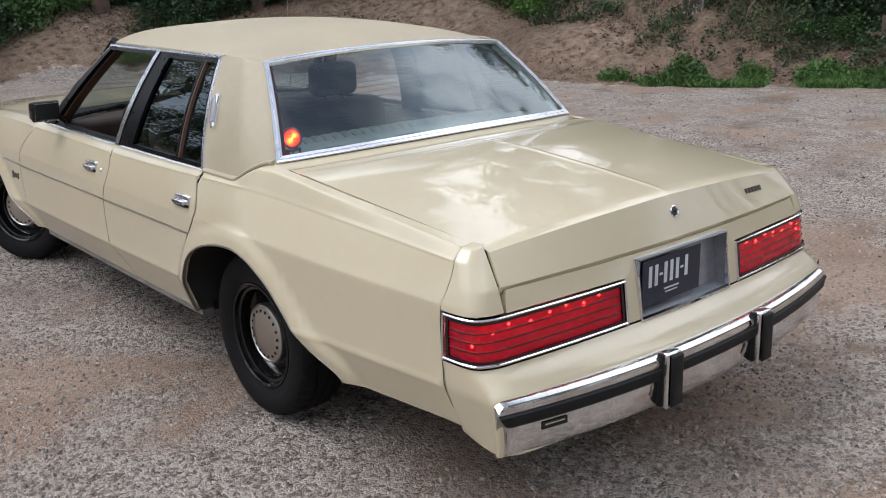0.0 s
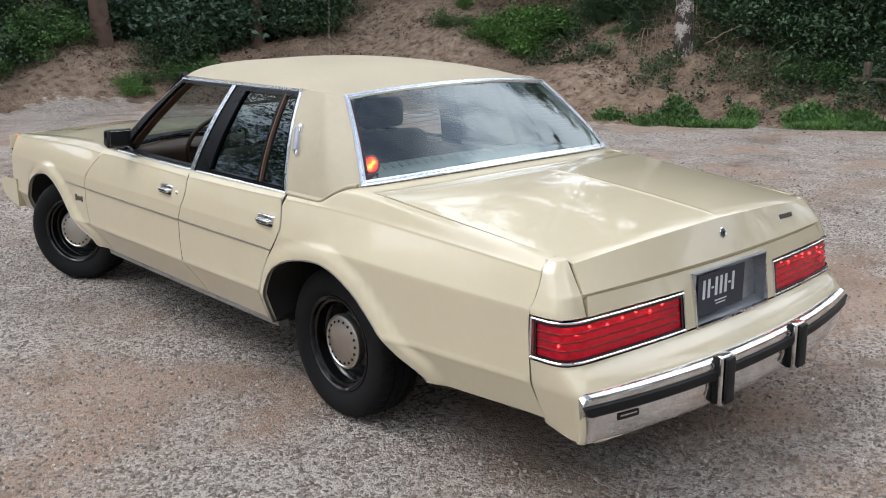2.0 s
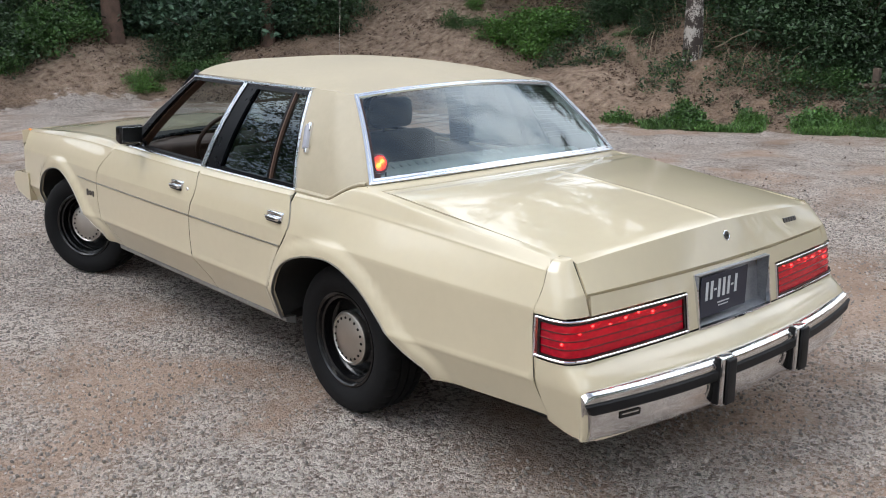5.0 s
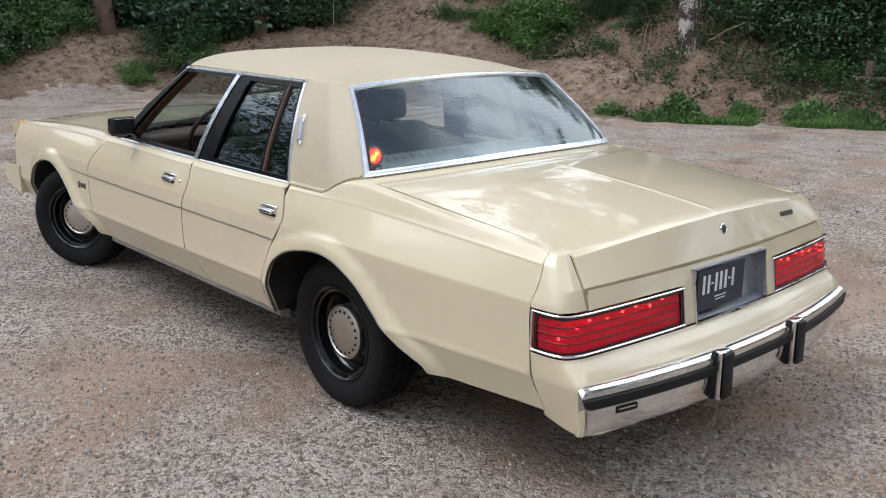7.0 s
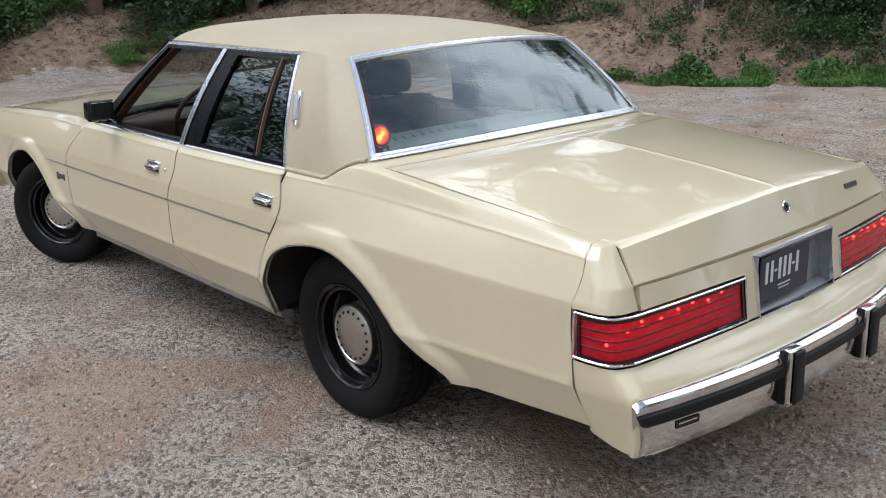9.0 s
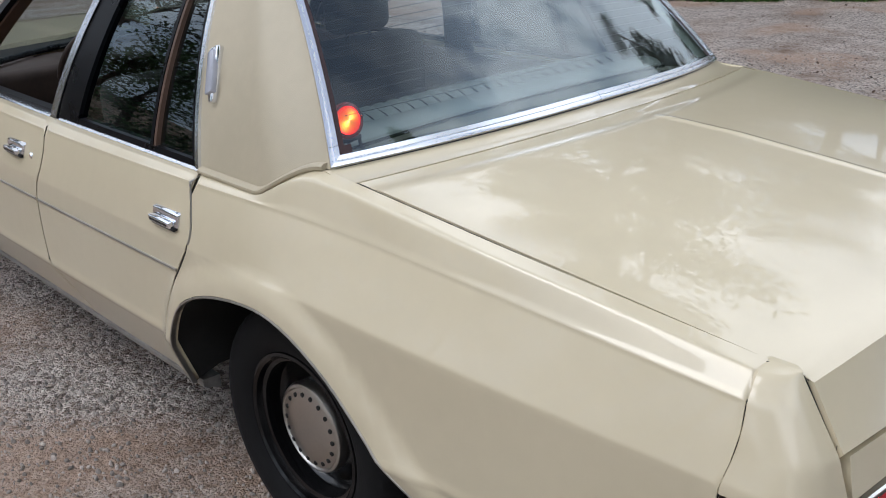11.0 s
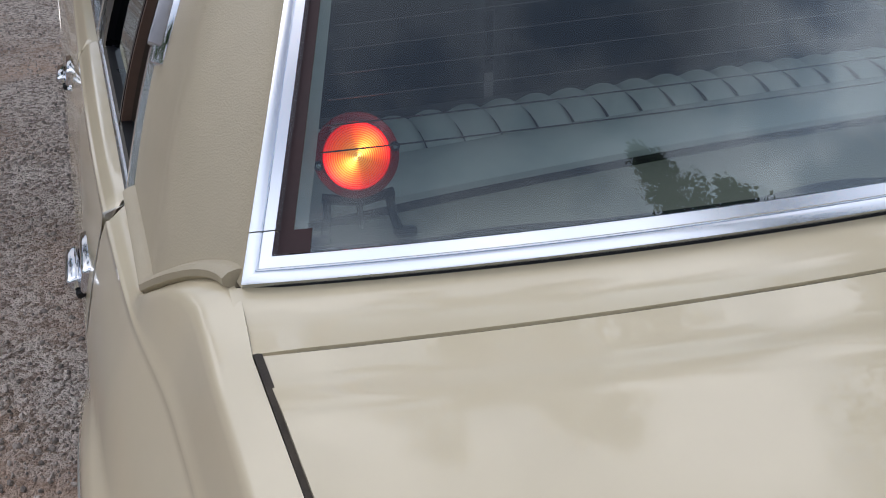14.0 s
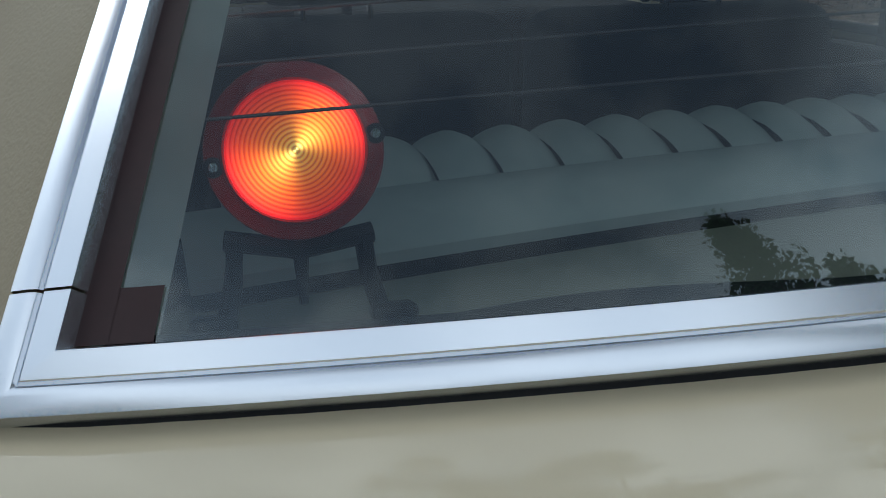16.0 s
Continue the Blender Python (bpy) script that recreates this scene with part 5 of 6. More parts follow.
SMOKE.node_tree.nodes["Principled BSDF"].inputs["Transmission Weight"].default_value = 0.35
SMOKE.node_tree.nodes["Principled BSDF"].inputs["Emission Color"].default_value = (1.0, 0.03, 0.02, 1)
SMOKE.node_tree.nodes["Principled BSDF"].inputs["Emission Strength"].default_value = 0.05
rings = [(0.0, -0.020)]
for k in range(1, 16):
    r = k * 0.0021
    base = -0.020 + 0.006 * (k / 15) ** 2
    rings += [(r - 0.0005, base + 0.0008), (r, base - 0.0004)]
lens = part("lens", disc(rings, 48), LIT, beacon, "glowing red lens with round ribs")
rimo = part("rim", disc([(0.0312, -0.0135), (0.0325, -0.0160), (0.0345, -0.0150), (0.0380, -0.0135), (0.0405, -0.0115), (0.0410, -0.0085), (0.0385, -0.004), (0.034, -0.002), (0.0, 0.0)], 48), SMOKE, beacon, "dark red outer ring")
lamp_body = part("body", disc([(0.031, -0.004), (0.029, 0.006), (0.017, 0.016), (0.0, 0.018)], 32), BLACK, beacon, "black lamp body")
for o in (lens, rimo, lamp_body):
    o.matrix_local = pose(0, 0, 0, 0, 0, 90)
for a in (-1, 1):
    s = part("screw", disc([(0, -0.002), (0.0022, -0.0018), (0.0030, 0)], 12), CHROME, beacon, "small screw")
    w = part("screw_boss", disc([(0.0, -0.0002), (0.0046, -0.0004), (0.0050, 0.003)], 16), BLACK, beacon, "dark boss round the screw")
    w.matrix_local = Matrix.Translation((a * 0.0365, -0.0150, 0.006 * a)) @ pose(0, 0, 0, 0, 0, 90)
    s.matrix_local = Matrix.Translation((a * 0.0365, -0.0150, 0.006 * a)) @ pose(0, 0, 0, 0, 0, 90)
bm = tube([(-0.035, 0.006, -0.040), (0.0, 0.004, -0.046), (0.035, 0.006, -0.040)], 0.005, 8)
for a in (-1, 1):
    tube([(a * 0.030, 0.006, -0.040), (a * 0.032, 0.006, -0.060), (a * 0.036, 0.0, -0.076)], 0.0045, 8, bm=bm)
    box(a * 0.042 - 0.011, a * 0.042 + 0.011, -0.012, 0.008, -0.082, -0.074, 0.003, 2, bm)
tube([(0.0, 0.004, -0.046), (0.0, 0.0, -0.072)], [0.004, 0.002], 8, bm=bm)
part("bracket", bm, BLACK, beacon, "black bracket with two feet")


# ---- yard and bank ----
FOOT = [(30, -34), (16, -9), (12.4, -1), (10.5, 2.6), (9.7, 3.8), (8.8, 5.0), (8.3, 6.2), (7.6, 8.5), (6.4, 11.3), (4.7, 13.7), (3.2, 14.4), (1.8, 13.7), (-3, 14.6), (-12, 17), (-34, 26)]
_fa, _fb = np.array(FOOT[:-1], float), np.array(FOOT[1:], float)


def foot_d(x, y):
    """The distance from the bank's foot, positive up the bank."""
    p = np.array((x, y))
    e = _fb - _fa
    t = (((p - _fa) * e).sum(1) / (e * e).sum(1)).clip(0, 1)
    q = p - (_fa + e * t[:, None])
    dist = np.hypot(q[:, 0], q[:, 1])
    i = int(dist.argmin())
    return float(dist[i]) * (1 if e[i][0] * q[i][1] - e[i][1] * q[i][0] < 0 else -1)


def land(x, y):
    """The height of the ground."""
    d = foot_d(x, y)
    z = 0.006 * noise.noise((x * 0.9, y * 0.9, 0)) - 0.004
    if d > -0.5:
        k = sm((d + 0.5) / 1.2)
        up = max(0, d)
        z += k * (min(up, 14) * 0.30 + 0.022 * min(up, 9) ** 2)
        z += k * sm(up / 1.5) * (0.45 * noise.noise((x * 0.45, y * 0.45, 3.0)) + 0.16 * noise.noise((x * 1.7, y * 1.7, 5.0)) + 0.05 * noise.noise((x * 6, y * 6, 8.0)))
        z += 0.55 * math.exp(-((x - 4.6) ** 2 + (y - 15.6) ** 2) / 1.6) + 0.25 * math.exp(-((x - 3.2) ** 2 + (y - 15.0) ** 2) / 0.8)
    return z


GRAVEL = bpy.data.materials.new("gravel")
GRAVEL.use_nodes = True
n, l = GRAVEL.node_tree.nodes, GRAVEL.node_tree.links
pb = n["Principled BSDF"]
pb.inputs["Roughness"].default_value = 0.92
pb.inputs["Specular IOR Level"].default_value = 0.25
co = n.new("ShaderNodeTexCoord")


def tex(kind, scale, detail=3.0):
    t = n.new(kind)
    t.inputs["Scale"].default_value = scale
    if "Detail" in t.inputs:
        t.inputs["Detail"].default_value = detail
    l.new(co.outputs["Object"], t.inputs["Vector"])
    return t


def ramp_of(src, stops):
    r = n.new("ShaderNodeValToRGB")
    el = r.color_ramp.elements
    el[0].position, el[0].color = stops[0][0], (*stops[0][1], 1)
    el[1].position, el[1].color = stops[-1][0], (*stops[-1][1], 1)
    for p, c in stops[1:-1]:
        e = el.new(p)
        e.color = (*c, 1)
    l.new(src, r.inputs["Fac"])
    return r.outputs["Color"]


def mixed(fac, a, b, mode="MIX"):
    m = n.new("ShaderNodeMixRGB")
    m.blend_type = mode
    if isinstance(fac, float):
        m.inputs[0].default_value = fac
    else:
        l.new(fac, m.inputs[0])
    for k, v in ((1, a), (2, b)):
        if isinstance(v, tuple):
            m.inputs[k].default_value = (*v, 1)
        else:
            l.new(v, m.inputs[k])
    return m.outputs["Color"]


v1, v2 = tex("ShaderNodeTexVoronoi", 52), tex("ShaderNodeTexVoronoi", 95)
patch, patch2, fine = tex("ShaderNodeTexNoise", 0.55, 5), tex("ShaderNodeTexNoise", 1.9, 6), tex("ShaderNodeTexNoise", 45, 4)
sepv = n.new("ShaderNodeSeparateColor")
l.new(v1.outputs["Color"], sepv.inputs[0])
sepw = n.new("ShaderNodeSeparateColor")
l.new(v2.outputs["Color"], sepw.inputs[0])
stone = ramp_of(sepv.outputs[0], [(0.0, (0.06, 0.052, 0.046)), (0.3, (0.23, 0.192, 0.165)), (0.65, (0.45, 0.385, 0.335)), (1.0, (0.88, 0.83, 0.78))])
grit = ramp_of(sepw.outputs[1], [(0.0, (0.10, 0.082, 0.068)), (0.55, (0.34, 0.275, 0.23)), (1.0, (0.66, 0.57, 0.50))])
sand = ramp_of(fine.outputs["Fac"], [(0.3, (0.30, 0.215, 0.16)), (0.7, (0.47, 0.355, 0.275))])
base = mixed(ramp_of(sepv.outputs[2], [(0.4, (0, 0, 0)), (0.55, (1, 1, 1))]), grit, stone)
# bare sand shows where the loose gravel has been driven away
bare_sum = n.new("ShaderNodeMath")
bare_sum.operation = "MULTIPLY_ADD"
bare_sum.inputs[1].default_value = 0.55
l.new(patch2.outputs["Fac"], bare_sum.inputs[0])
l.new(patch.outputs["Fac"], bare_sum.inputs[2])
bare = ramp_of(bare_sum.outputs[0], [(0.73, (0, 0, 0)), (0.90, (0.85, 0.85, 0.85))])
base = mixed(bare, base, sand)
dirt = tex("ShaderNodeTexNoise", 2.6, 6)
base = mixed(ramp_of(dirt.outputs["Fac"], [(0.58, (0, 0, 0)), (0.76, (0.65, 0.65, 0.65))]), base, (0.20, 0.125, 0.08))
brown = tex("ShaderNodeTexNoise", 1.0, 6)
base = mixed(ramp_of(brown.outputs["Fac"], [(0.54, (0, 0, 0)), (0.70, (0.5, 0.5, 0.5))]), base, (0.27, 0.185, 0.13))
l.new(base, pb.inputs["Base Color"])
hgt = n.new("ShaderNodeMath")
hgt.operation = "ADD"
l.new(v1.outputs["Distance"], hgt.inputs[0])
l.new(v2.outputs["Distance"], hgt.inputs[1])
flatter = n.new("ShaderNodeMapRange")
flatter.inputs["To Min"].default_value, flatter.inputs["To Max"].default_value = 0.030, 0.006
l.new(bare, flatter.inputs["Value"])
bu = n.new("ShaderNodeBump")
bu.inputs["Strength"].default_value = 1.0
l.new(flatter.outputs["Result"], bu.inputs["Distance"])
bu.invert = True
l.new(hgt.outputs[0], bu.inputs["Height"])
l.new(bu.outputs["Normal"], pb.inputs["Normal"])

yard_col, yard_bump = base, bu.outputs["Normal"]
a1, a2, a3, a4 = tex("ShaderNodeTexNoise", 0.35, 5), tex("ShaderNodeTexNoise", 2.2, 7), tex("ShaderNodeTexNoise", 14, 6), tex("ShaderNodeTexVoronoi", 26)
soil = ramp_of(a2.outputs["Fac"], [(0.36, (0.045, 0.028, 0.018)), (0.5, (0.145, 0.095, 0.063)), (0.66, (0.30, 0.205, 0.14))])
sandy = ramp_of(a3.outputs["Fac"], [(0.3, (0.19, 0.125, 0.085)), (0.7, (0.36, 0.255, 0.18))])
base = mixed(ramp_of(a1.outputs["Fac"], [(0.46, (0, 0, 0)), (0.6, (0.85, 0.85, 0.85))]), soil, sandy)
sv = n.new("ShaderNodeSeparateColor")
l.new(a4.outputs["Color"], sv.inputs[0])
sd = n.new("ShaderNodeAttribute")
sd.attribute_name = "sandy"
base = mixed(sd.outputs["Fac"], base, ramp_of(tex("ShaderNodeTexNoise", 7.0, 8).outputs["Fac"], [(0.36, (0.10, 0.062, 0.04)), (0.47, (0.30, 0.212, 0.15)), (0.7, (0.49, 0.37, 0.275))]))
base = mixed(ramp_of(sv.outputs[0], [(0.82, (0, 0, 0)), (0.9, (0.55, 0.55, 0.55))]), base, (0.30, 0.22, 0.165))
at_ = n.new("ShaderNodeAttribute")
at_.attribute_name = "bank"
edge_n = tex("ShaderNodeTexNoise", 5.0, 6)
am = n.new("ShaderNodeMath")
am.operation = "MULTIPLY_ADD"
am.inputs[1].default_value = 0.9
l.new(edge_n.outputs["Fac"], am.inputs[0])
l.new(at_.outputs["Fac"], am.inputs[2])
mask = ramp_of(am.outputs[0], [(0.88, (0, 0, 0)), (1.0, (1, 1, 1))])
bu = n.new("ShaderNodeBump")
bu.inputs["Strength"].default_value, bu.inputs["Distance"].default_value = 1.0, 0.16
l.new(a3.outputs["Fac"], bu.inputs["Height"])
vm = n.new("ShaderNodeMixRGB")
l.new(mask, vm.inputs[0])
l.new(yard_bump, vm.inputs[1])
l.new(bu.outputs["Normal"], vm.inputs[2])
l.new(vm.outputs["Color"], pb.inputs["Normal"])
l.new(mixed(mask, mixed(1.0, yard_col, (1.0, 0.945, 0.91), "MULTIPLY"), base), pb.inputs["Base Color"])

# one sheet: fine near the car, coarse to the horizon
xs = [-900, -300, -120, -60, -36] + list(np.arange(-24, -6, 1.5)) + list(np.arange(-6, 22, 0.28)) + [24, 28, 34, 42, 60, 120, 300, 900]
ys = [-900, -300, -120, -60, -36] + list(np.arange(-24, -6, 1.5)) + list(np.arange(-6, 26, 0.28)) + [28, 32, 38, 46, 60, 120, 300, 900]
verts, mats_ = [], []
for y in ys:
    for x in xs:
        verts.append((x, y, land(x, y)))
nx = len(xs)
faces = [(j * nx + i, j * nx + i + 1, (j + 1) * nx + i + 1, (j + 1) * nx + i) for j in range(len(ys) - 1) for i in range(nx - 1)]
me = bpy.data.meshes.new("ground")
me.from_pydata(verts, [], faces)
me.materials.append(GRAVEL)
for p in me.polygons:
    p.use_smooth = True
me.attributes.new("bank", "FLOAT", "POINT").data.foreach_set("value", [min(1, max(0, 0.5 + foot_d(v[0], v[1]) * 0.9)) for v in verts])
SANDY = ((4.3, 14.8, 1.0), (9.6, 12.4, 1.7), (9.4, 7.2, 1.1), (3.2, 15.0, 0.7), (9.3, 10.6, 0.9))
me.attributes.new("sandy", "FLOAT", "POINT").data.foreach_set("value", [min(1, 1.2 * sum(math.exp(-((v[0] - a) ** 2 + (v[1] - b) ** 2) / r**2) for a, b, r in SANDY)) for v in verts])
tagged(new("ground", me), "grey-brown gravel yard rising into an earth bank", "ground", kind="structure")

# loose stones near the car
STONE = mat("loose_stone", (0.34, 0.295, 0.26), 0.9, var=0.3, scale=30, island=0.5)
rng = np.random.RandomState(3)
sv_, sf_ = [], []
ico = bmesh.new()
bmesh.ops.create_icosphere(ico, subdivisions=1, radius=1.0)
iv = np.array([v.co[:] for v in ico.verts])
ifc = [[v.index for v in f.verts] for f in ico.faces]
ico.free()
count = 0
while count < 60000:
    r = 1.3 + 9.5 * rng.rand() ** 1.2
    a = radians(8 + 88 * rng.rand())
    x, y = -3.1 + r * math.cos(a), -3.2 + r * math.sin(a)
    if foot_d(x, y) > 0.2 or (abs(x) < 0.6 and -1.0 < y < 3.8) or rng.rand() < 0.5 * (noise.noise((x * 0.6, y * 0.6, 9)) > 0.08):
        continue
    size = 0.004 + 0.0085 * rng.rand() ** 1.8
    q = Euler(rng.rand(3) * 6).to_matrix()
    pts = (iv * (1 + 0.25 * (rng.rand(len(iv), 1) - 0.5)) * np.array((1, 0.8, 0.6)) * size) @ np.array(q)
    off = len(sv_)
    z = land(x, y) + size * 0.3
    sv_ += [(x + p[0], y + p[1], z + p[2]) for p in pts]
    sf_ += [[off + i for i in f] for f in ifc]
    count += 1
me = bpy.data.meshes.new("loose_gravel")
me.from_pydata(sv_, [], sf_)
me.materials.append(STONE)
tagged(new("loose_gravel", me), "loose grey gravel stones on the yard", "gravel", kind="stuff")

# ---- plants ----
BARK = mat("brown_bark", (0.10, 0.062, 0.045), 0.9, var=0.4, scale=5, bump=0.8, bscale=22)
PALEBARK = mat("pale_flaking_bark", (0.06, 0.045, 0.036), 0.85, var=0.3, scale=4.5, bump=0.6, bscale=18, col2=(0.42, 0.38, 0.34))
for node in PALEBARK.node_tree.nodes:
    if node.bl_idname == "ShaderNodeValToRGB":
        node.color_ramp.elements[0].position, node.color_ramp.elements[1].position = 0.69, 0.80


def leaf_mat(name, col, sheen=0.45):
    m = mat(name, col, sheen, var=0.3, scale=0.7, island=0.5, spec=0.35)
    return m


LEAF_DARK = leaf_mat("dark_leaves", (0.032, 0.062, 0.025))
LEAF_MID = leaf_mat("green_leaves", (0.055, 0.115, 0.030))
LEAF_LIGHT = leaf_mat("fresh_leaves", (0.085, 0.18, 0.035))
LEAF_BLUE = leaf_mat("blue_green_leaves", (0.045, 0.085, 0.050))
DRY = mat("dry_stalks", (0.25, 0.19, 0.13), 0.9, var=0.3, scale=4, island=0.3)


def leaves(rng, centres, size, droop=0.3):
    """Folded leaves of four faces each, at the given places."""
    v, f = [], []
    for c in centres:
        s = size * (0.6 + 0.8 * rng.rand())
        q = np.array(Euler((rng.randn() * 0.7 - droop, rng.randn() * 0.6, rng.rand() * math.tau)).to_matrix())
        shape = np.array(((0, 0, 0), (0.28, 0.45, 0.06), (0, 0.5, -0.03), (-0.28, 0.45, 0.06), (0, 1.0, -0.12))) * s
        o = len(v)
        v += [tuple(p) for p in shape @ q.T + np.array(c)]
        f += [(o, o + 1, o + 2), (o, o + 2, o + 3), (o + 1, o + 4, o + 2), (o + 2, o + 4, o + 3)]
    return v, f


def leaf_mesh(name, rng, centres, size, material, droop=0.3):
    v, f = leaves(rng, centres, size, droop)
    me = bpy.data.meshes.new(name)
    me.from_pydata(v, [], f)
    me.materials.append(material)
    return me


def shrub(seed, material, label, size=0.09, count=900, wide=0.75, high=0.8):
    """Stems with leaves gathered in uneven clumps."""
    rng = np.random.RandomState(seed)
    root = thing("shrub", label, "shrub", "shrubs on the bank")
    bm = bmesh.new()
    tips = []
    for k in range(9):
        a, r = rng.rand() * math.tau, wide * (0.3 + 0.7 * rng.rand())
        tip = (r * math.cos(a), r * math.sin(a), high * (0.35 + 0.75 * rng.rand()))
        midp = (tip[0] * 0.4, tip[1] * 0.4, tip[2] * 0.6)
        tube([(0, 0, -0.15), midp, tip], [0.016, 0.011, 0.004], 5, bm=bm)
        tips += [tip, tuple(lerp(np.array(midp), np.array(tip), 0.5))]
    ob_s = part("branchwork", bm, BARK, root)
    centres = []
    for i in range(count):
        t = tips[rng.randint(len(tips))]
        c = np.array(t) + rng.randn(3) * np.array((0.17, 0.17, 0.13)) * (0.6 + wide * 0.6)
        c[2] = max(-0.05, c[2])
        centres.append(c)
    ob = new("leaves", leaf_mesh("leaves", rng, centres, size, material))
    ob.parent = root
    ob["kind"] = "stuff"
    return root


def tree(seed, bark, leaf, label, trunk_r=0.16, high=9.0, lean=0.0, crown=3.0, leaf_n=2600, first=0.35):
    rng = np.random.RandomState(seed)
    root = thing("tree", label, "tree", "trees round the yard")
    bm = bmesh.new()
    n = 12
    trunk = [(lean * (k / n) * high + 0.05 * math.sin(k * 1.3 + seed), 0.06 * math.sin(k * 0.9 + seed * 2), -0.4 + k / n * (high + 0.4)) for k in range(n + 1)]
    tube(trunk, [trunk_r * (1.12 if k == 0 else 1 - 0.82 * k / n) for k in range(n + 1)], 12, bm=bm)
    for v in bm.verts:
        v.co += Vector((noise.noise(v.co * 3), noise.noise(v.co * 3 + Vector((9, 0, 0))), 0)) * trunk_r * 0.22
    tips = []
    for k in range(22):
        h = lerp(first, 0.98, rng.rand())
        base = np.array(trunk[int(h * n)])
        a, r = rng.rand() * math.tau, crown * (1.05 - 0.7 * h) * (0.5 + 0.6 * rng.rand())
        tip = base + np.array((r * math.cos(a), r * math.sin(a), r * (0.1 + 0.5 * rng.rand())))
        m1 = lerp(base, tip, 0.5) + np.array((0, 0, 0.12 * r))
        rr = trunk_r * 0.35 * (1.1 - h)
        tube([tuple(base), tuple(m1), tuple(tip)], [rr, rr * 0.6, rr * 0.2], 6, bm=bm)
        tips += [tip, m1, lerp(m1, tip, 0.6)]
    part("trunk", bm, bark, root)
    centres = [np.array(tips[rng.randint(len(tips))]) + rng.randn(3) * np.array((0.42, 0.42, 0.32)) for _ in range(leaf_n)]
    ob = new("crown", leaf_mesh("crown", rng, centres, 0.17, leaf))
    ob.parent = root
    return root


def put(kind, x, y, scale=1.0, turn=0.0, sink=0.0):
    ob = copy_thing(kind, pose(0, 0, 0))
    ob.matrix_basis = Matrix.Translation((x, y, land(x, y) - sink)) @ pose(0, 0, 0, 0, 0, turn) @ Matrix.Diagonal((scale, scale * (0.8 + 0.4 * (turn % 7) / 7), scale * (0.65 + 0.45 * (turn % 11) / 11 if scale < 1 else 1), 1))
    return ob


def first_at(kind, x, y, scale=1.0, turn=0.0, sink=0.0):
    kind.matrix_basis = Matrix.Translation((x, y, land(x, y) - sink)) @ pose(0, 0, 0, 0, 0, turn) @ Matrix.Diagonal((scale, scale, scale, 1))


rng = np.random.RandomState(11)
dark = shrub(1, LEAF_DARK, "dark green leafy shrub on the bank", 0.075, 2000, 0.9, 1.0)
blue = shrub(2, LEAF_BLUE, "blue-green shrub with long leaves on the bank", 0.115, 1200, 0.9, 1.0)
fresh = shrub(3, LEAF_LIGHT, "bright green low shrub on the bank", 0.085, 1100, 0.7, 0.55)
mid_ = shrub(4, LEAF_MID, "mid-green leafy shrub on the bank", 0.09, 1100, 0.8, 0.7)
PLANTS = {"dark": dark, "blue": blue, "fresh": fresh, "mid": mid_}

# zones of shrubs: kind, middle, spread, count, scale
ZONES = [
    ("dark", 2.9, 17.0, 0.9, 1.3, 12, 1.0), ("mid", 2.6, 15.9, 0.8, 0.8, 9, 0.75), ("mid", 4.1, 16.2, 0.6, 0.5, 7, 0.7), ("fresh", 2.3, 15.2, 0.5, 0.35, 4, 0.5),
    ("blue", 6.6, 15.6, 0.9, 0.7, 12, 1.0), ("dark", 6.0, 16.6, 0.9, 0.7, 9, 1.15), ("blue", 7.9, 15.0, 0.8, 0.7, 12, 1.05), ("dark", 8.4, 15.6, 0.9, 0.9, 10, 1.2), ("dark", 8.6, 14.4, 0.35, 0.5, 6, 0.85), ("dark", 6.2, 14.7, 0.7, 0.3, 6, 0.65), ("dark", 9.3, 14.4, 0.4, 0.5, 4, 0.8),
    ("fresh", 4.75, 14.2, 0.3, 0.2, 4, 0.42), ("mid", 5.4, 14.1, 0.45, 0.25, 5, 0.5),
    ("fresh", 10.6, 9.9, 0.6, 0.6, 10, 0.7), ("fresh", 11.0, 9.7, 0.35, 0.5, 6, 0.75), ("mid", 11.2, 9.5, 0.5, 0.4, 4, 0.6), ("mid", 9.9, 10.9, 0.35, 0.35, 3, 0.45), ("fresh", 10.5, 11.2, 0.3, 0.3, 2, 0.4),
    ("dark", 11.8, 8.0, 0.7, 0.8, 12, 0.42), ("mid", 10.6, 7.6, 0.6, 0.6, 4, 0.26), ("dark", 12.2, 7.9, 0.7, 0.7, 9, 0.75), 
    ("dark", 12.5, 5.8, 0.7, 0.6, 11, 0.65), ("dark", 13.2, 5.0, 0.9, 0.9, 16, 1.1), ("dark", 12.1, 4.5, 0.7, 0.6, 10, 0.6), ("mid", 11.3, 4.1, 0.5, 0.4, 7, 0.4), ("dark", 12.0, 3.1, 0.4, 0.4, 5, 0.5), ("mid", 13.4, 3.6, 0.5, 0.6, 6, 0.8),
    ("dark", 14.2, 2.0, 1.2, 1.2, 9, 1.0),
]
used = set()
for kind, cx, cy, rx, ry, count, sc in ZONES:
    for k in range(count):
        x, y = cx + rx * rng.uniform(-1, 1), cy + ry * rng.uniform(-1, 1)
        s, turn = sc * rng.uniform(0.7, 1.25), rng.uniform(0, 360)
        if kind not in used:
            first_at(PLANTS[kind], x, y, s, turn, 0.05)
            used.add(kind)
        else:
            put(PLANTS[kind], x, y, s, turn, 0.05)
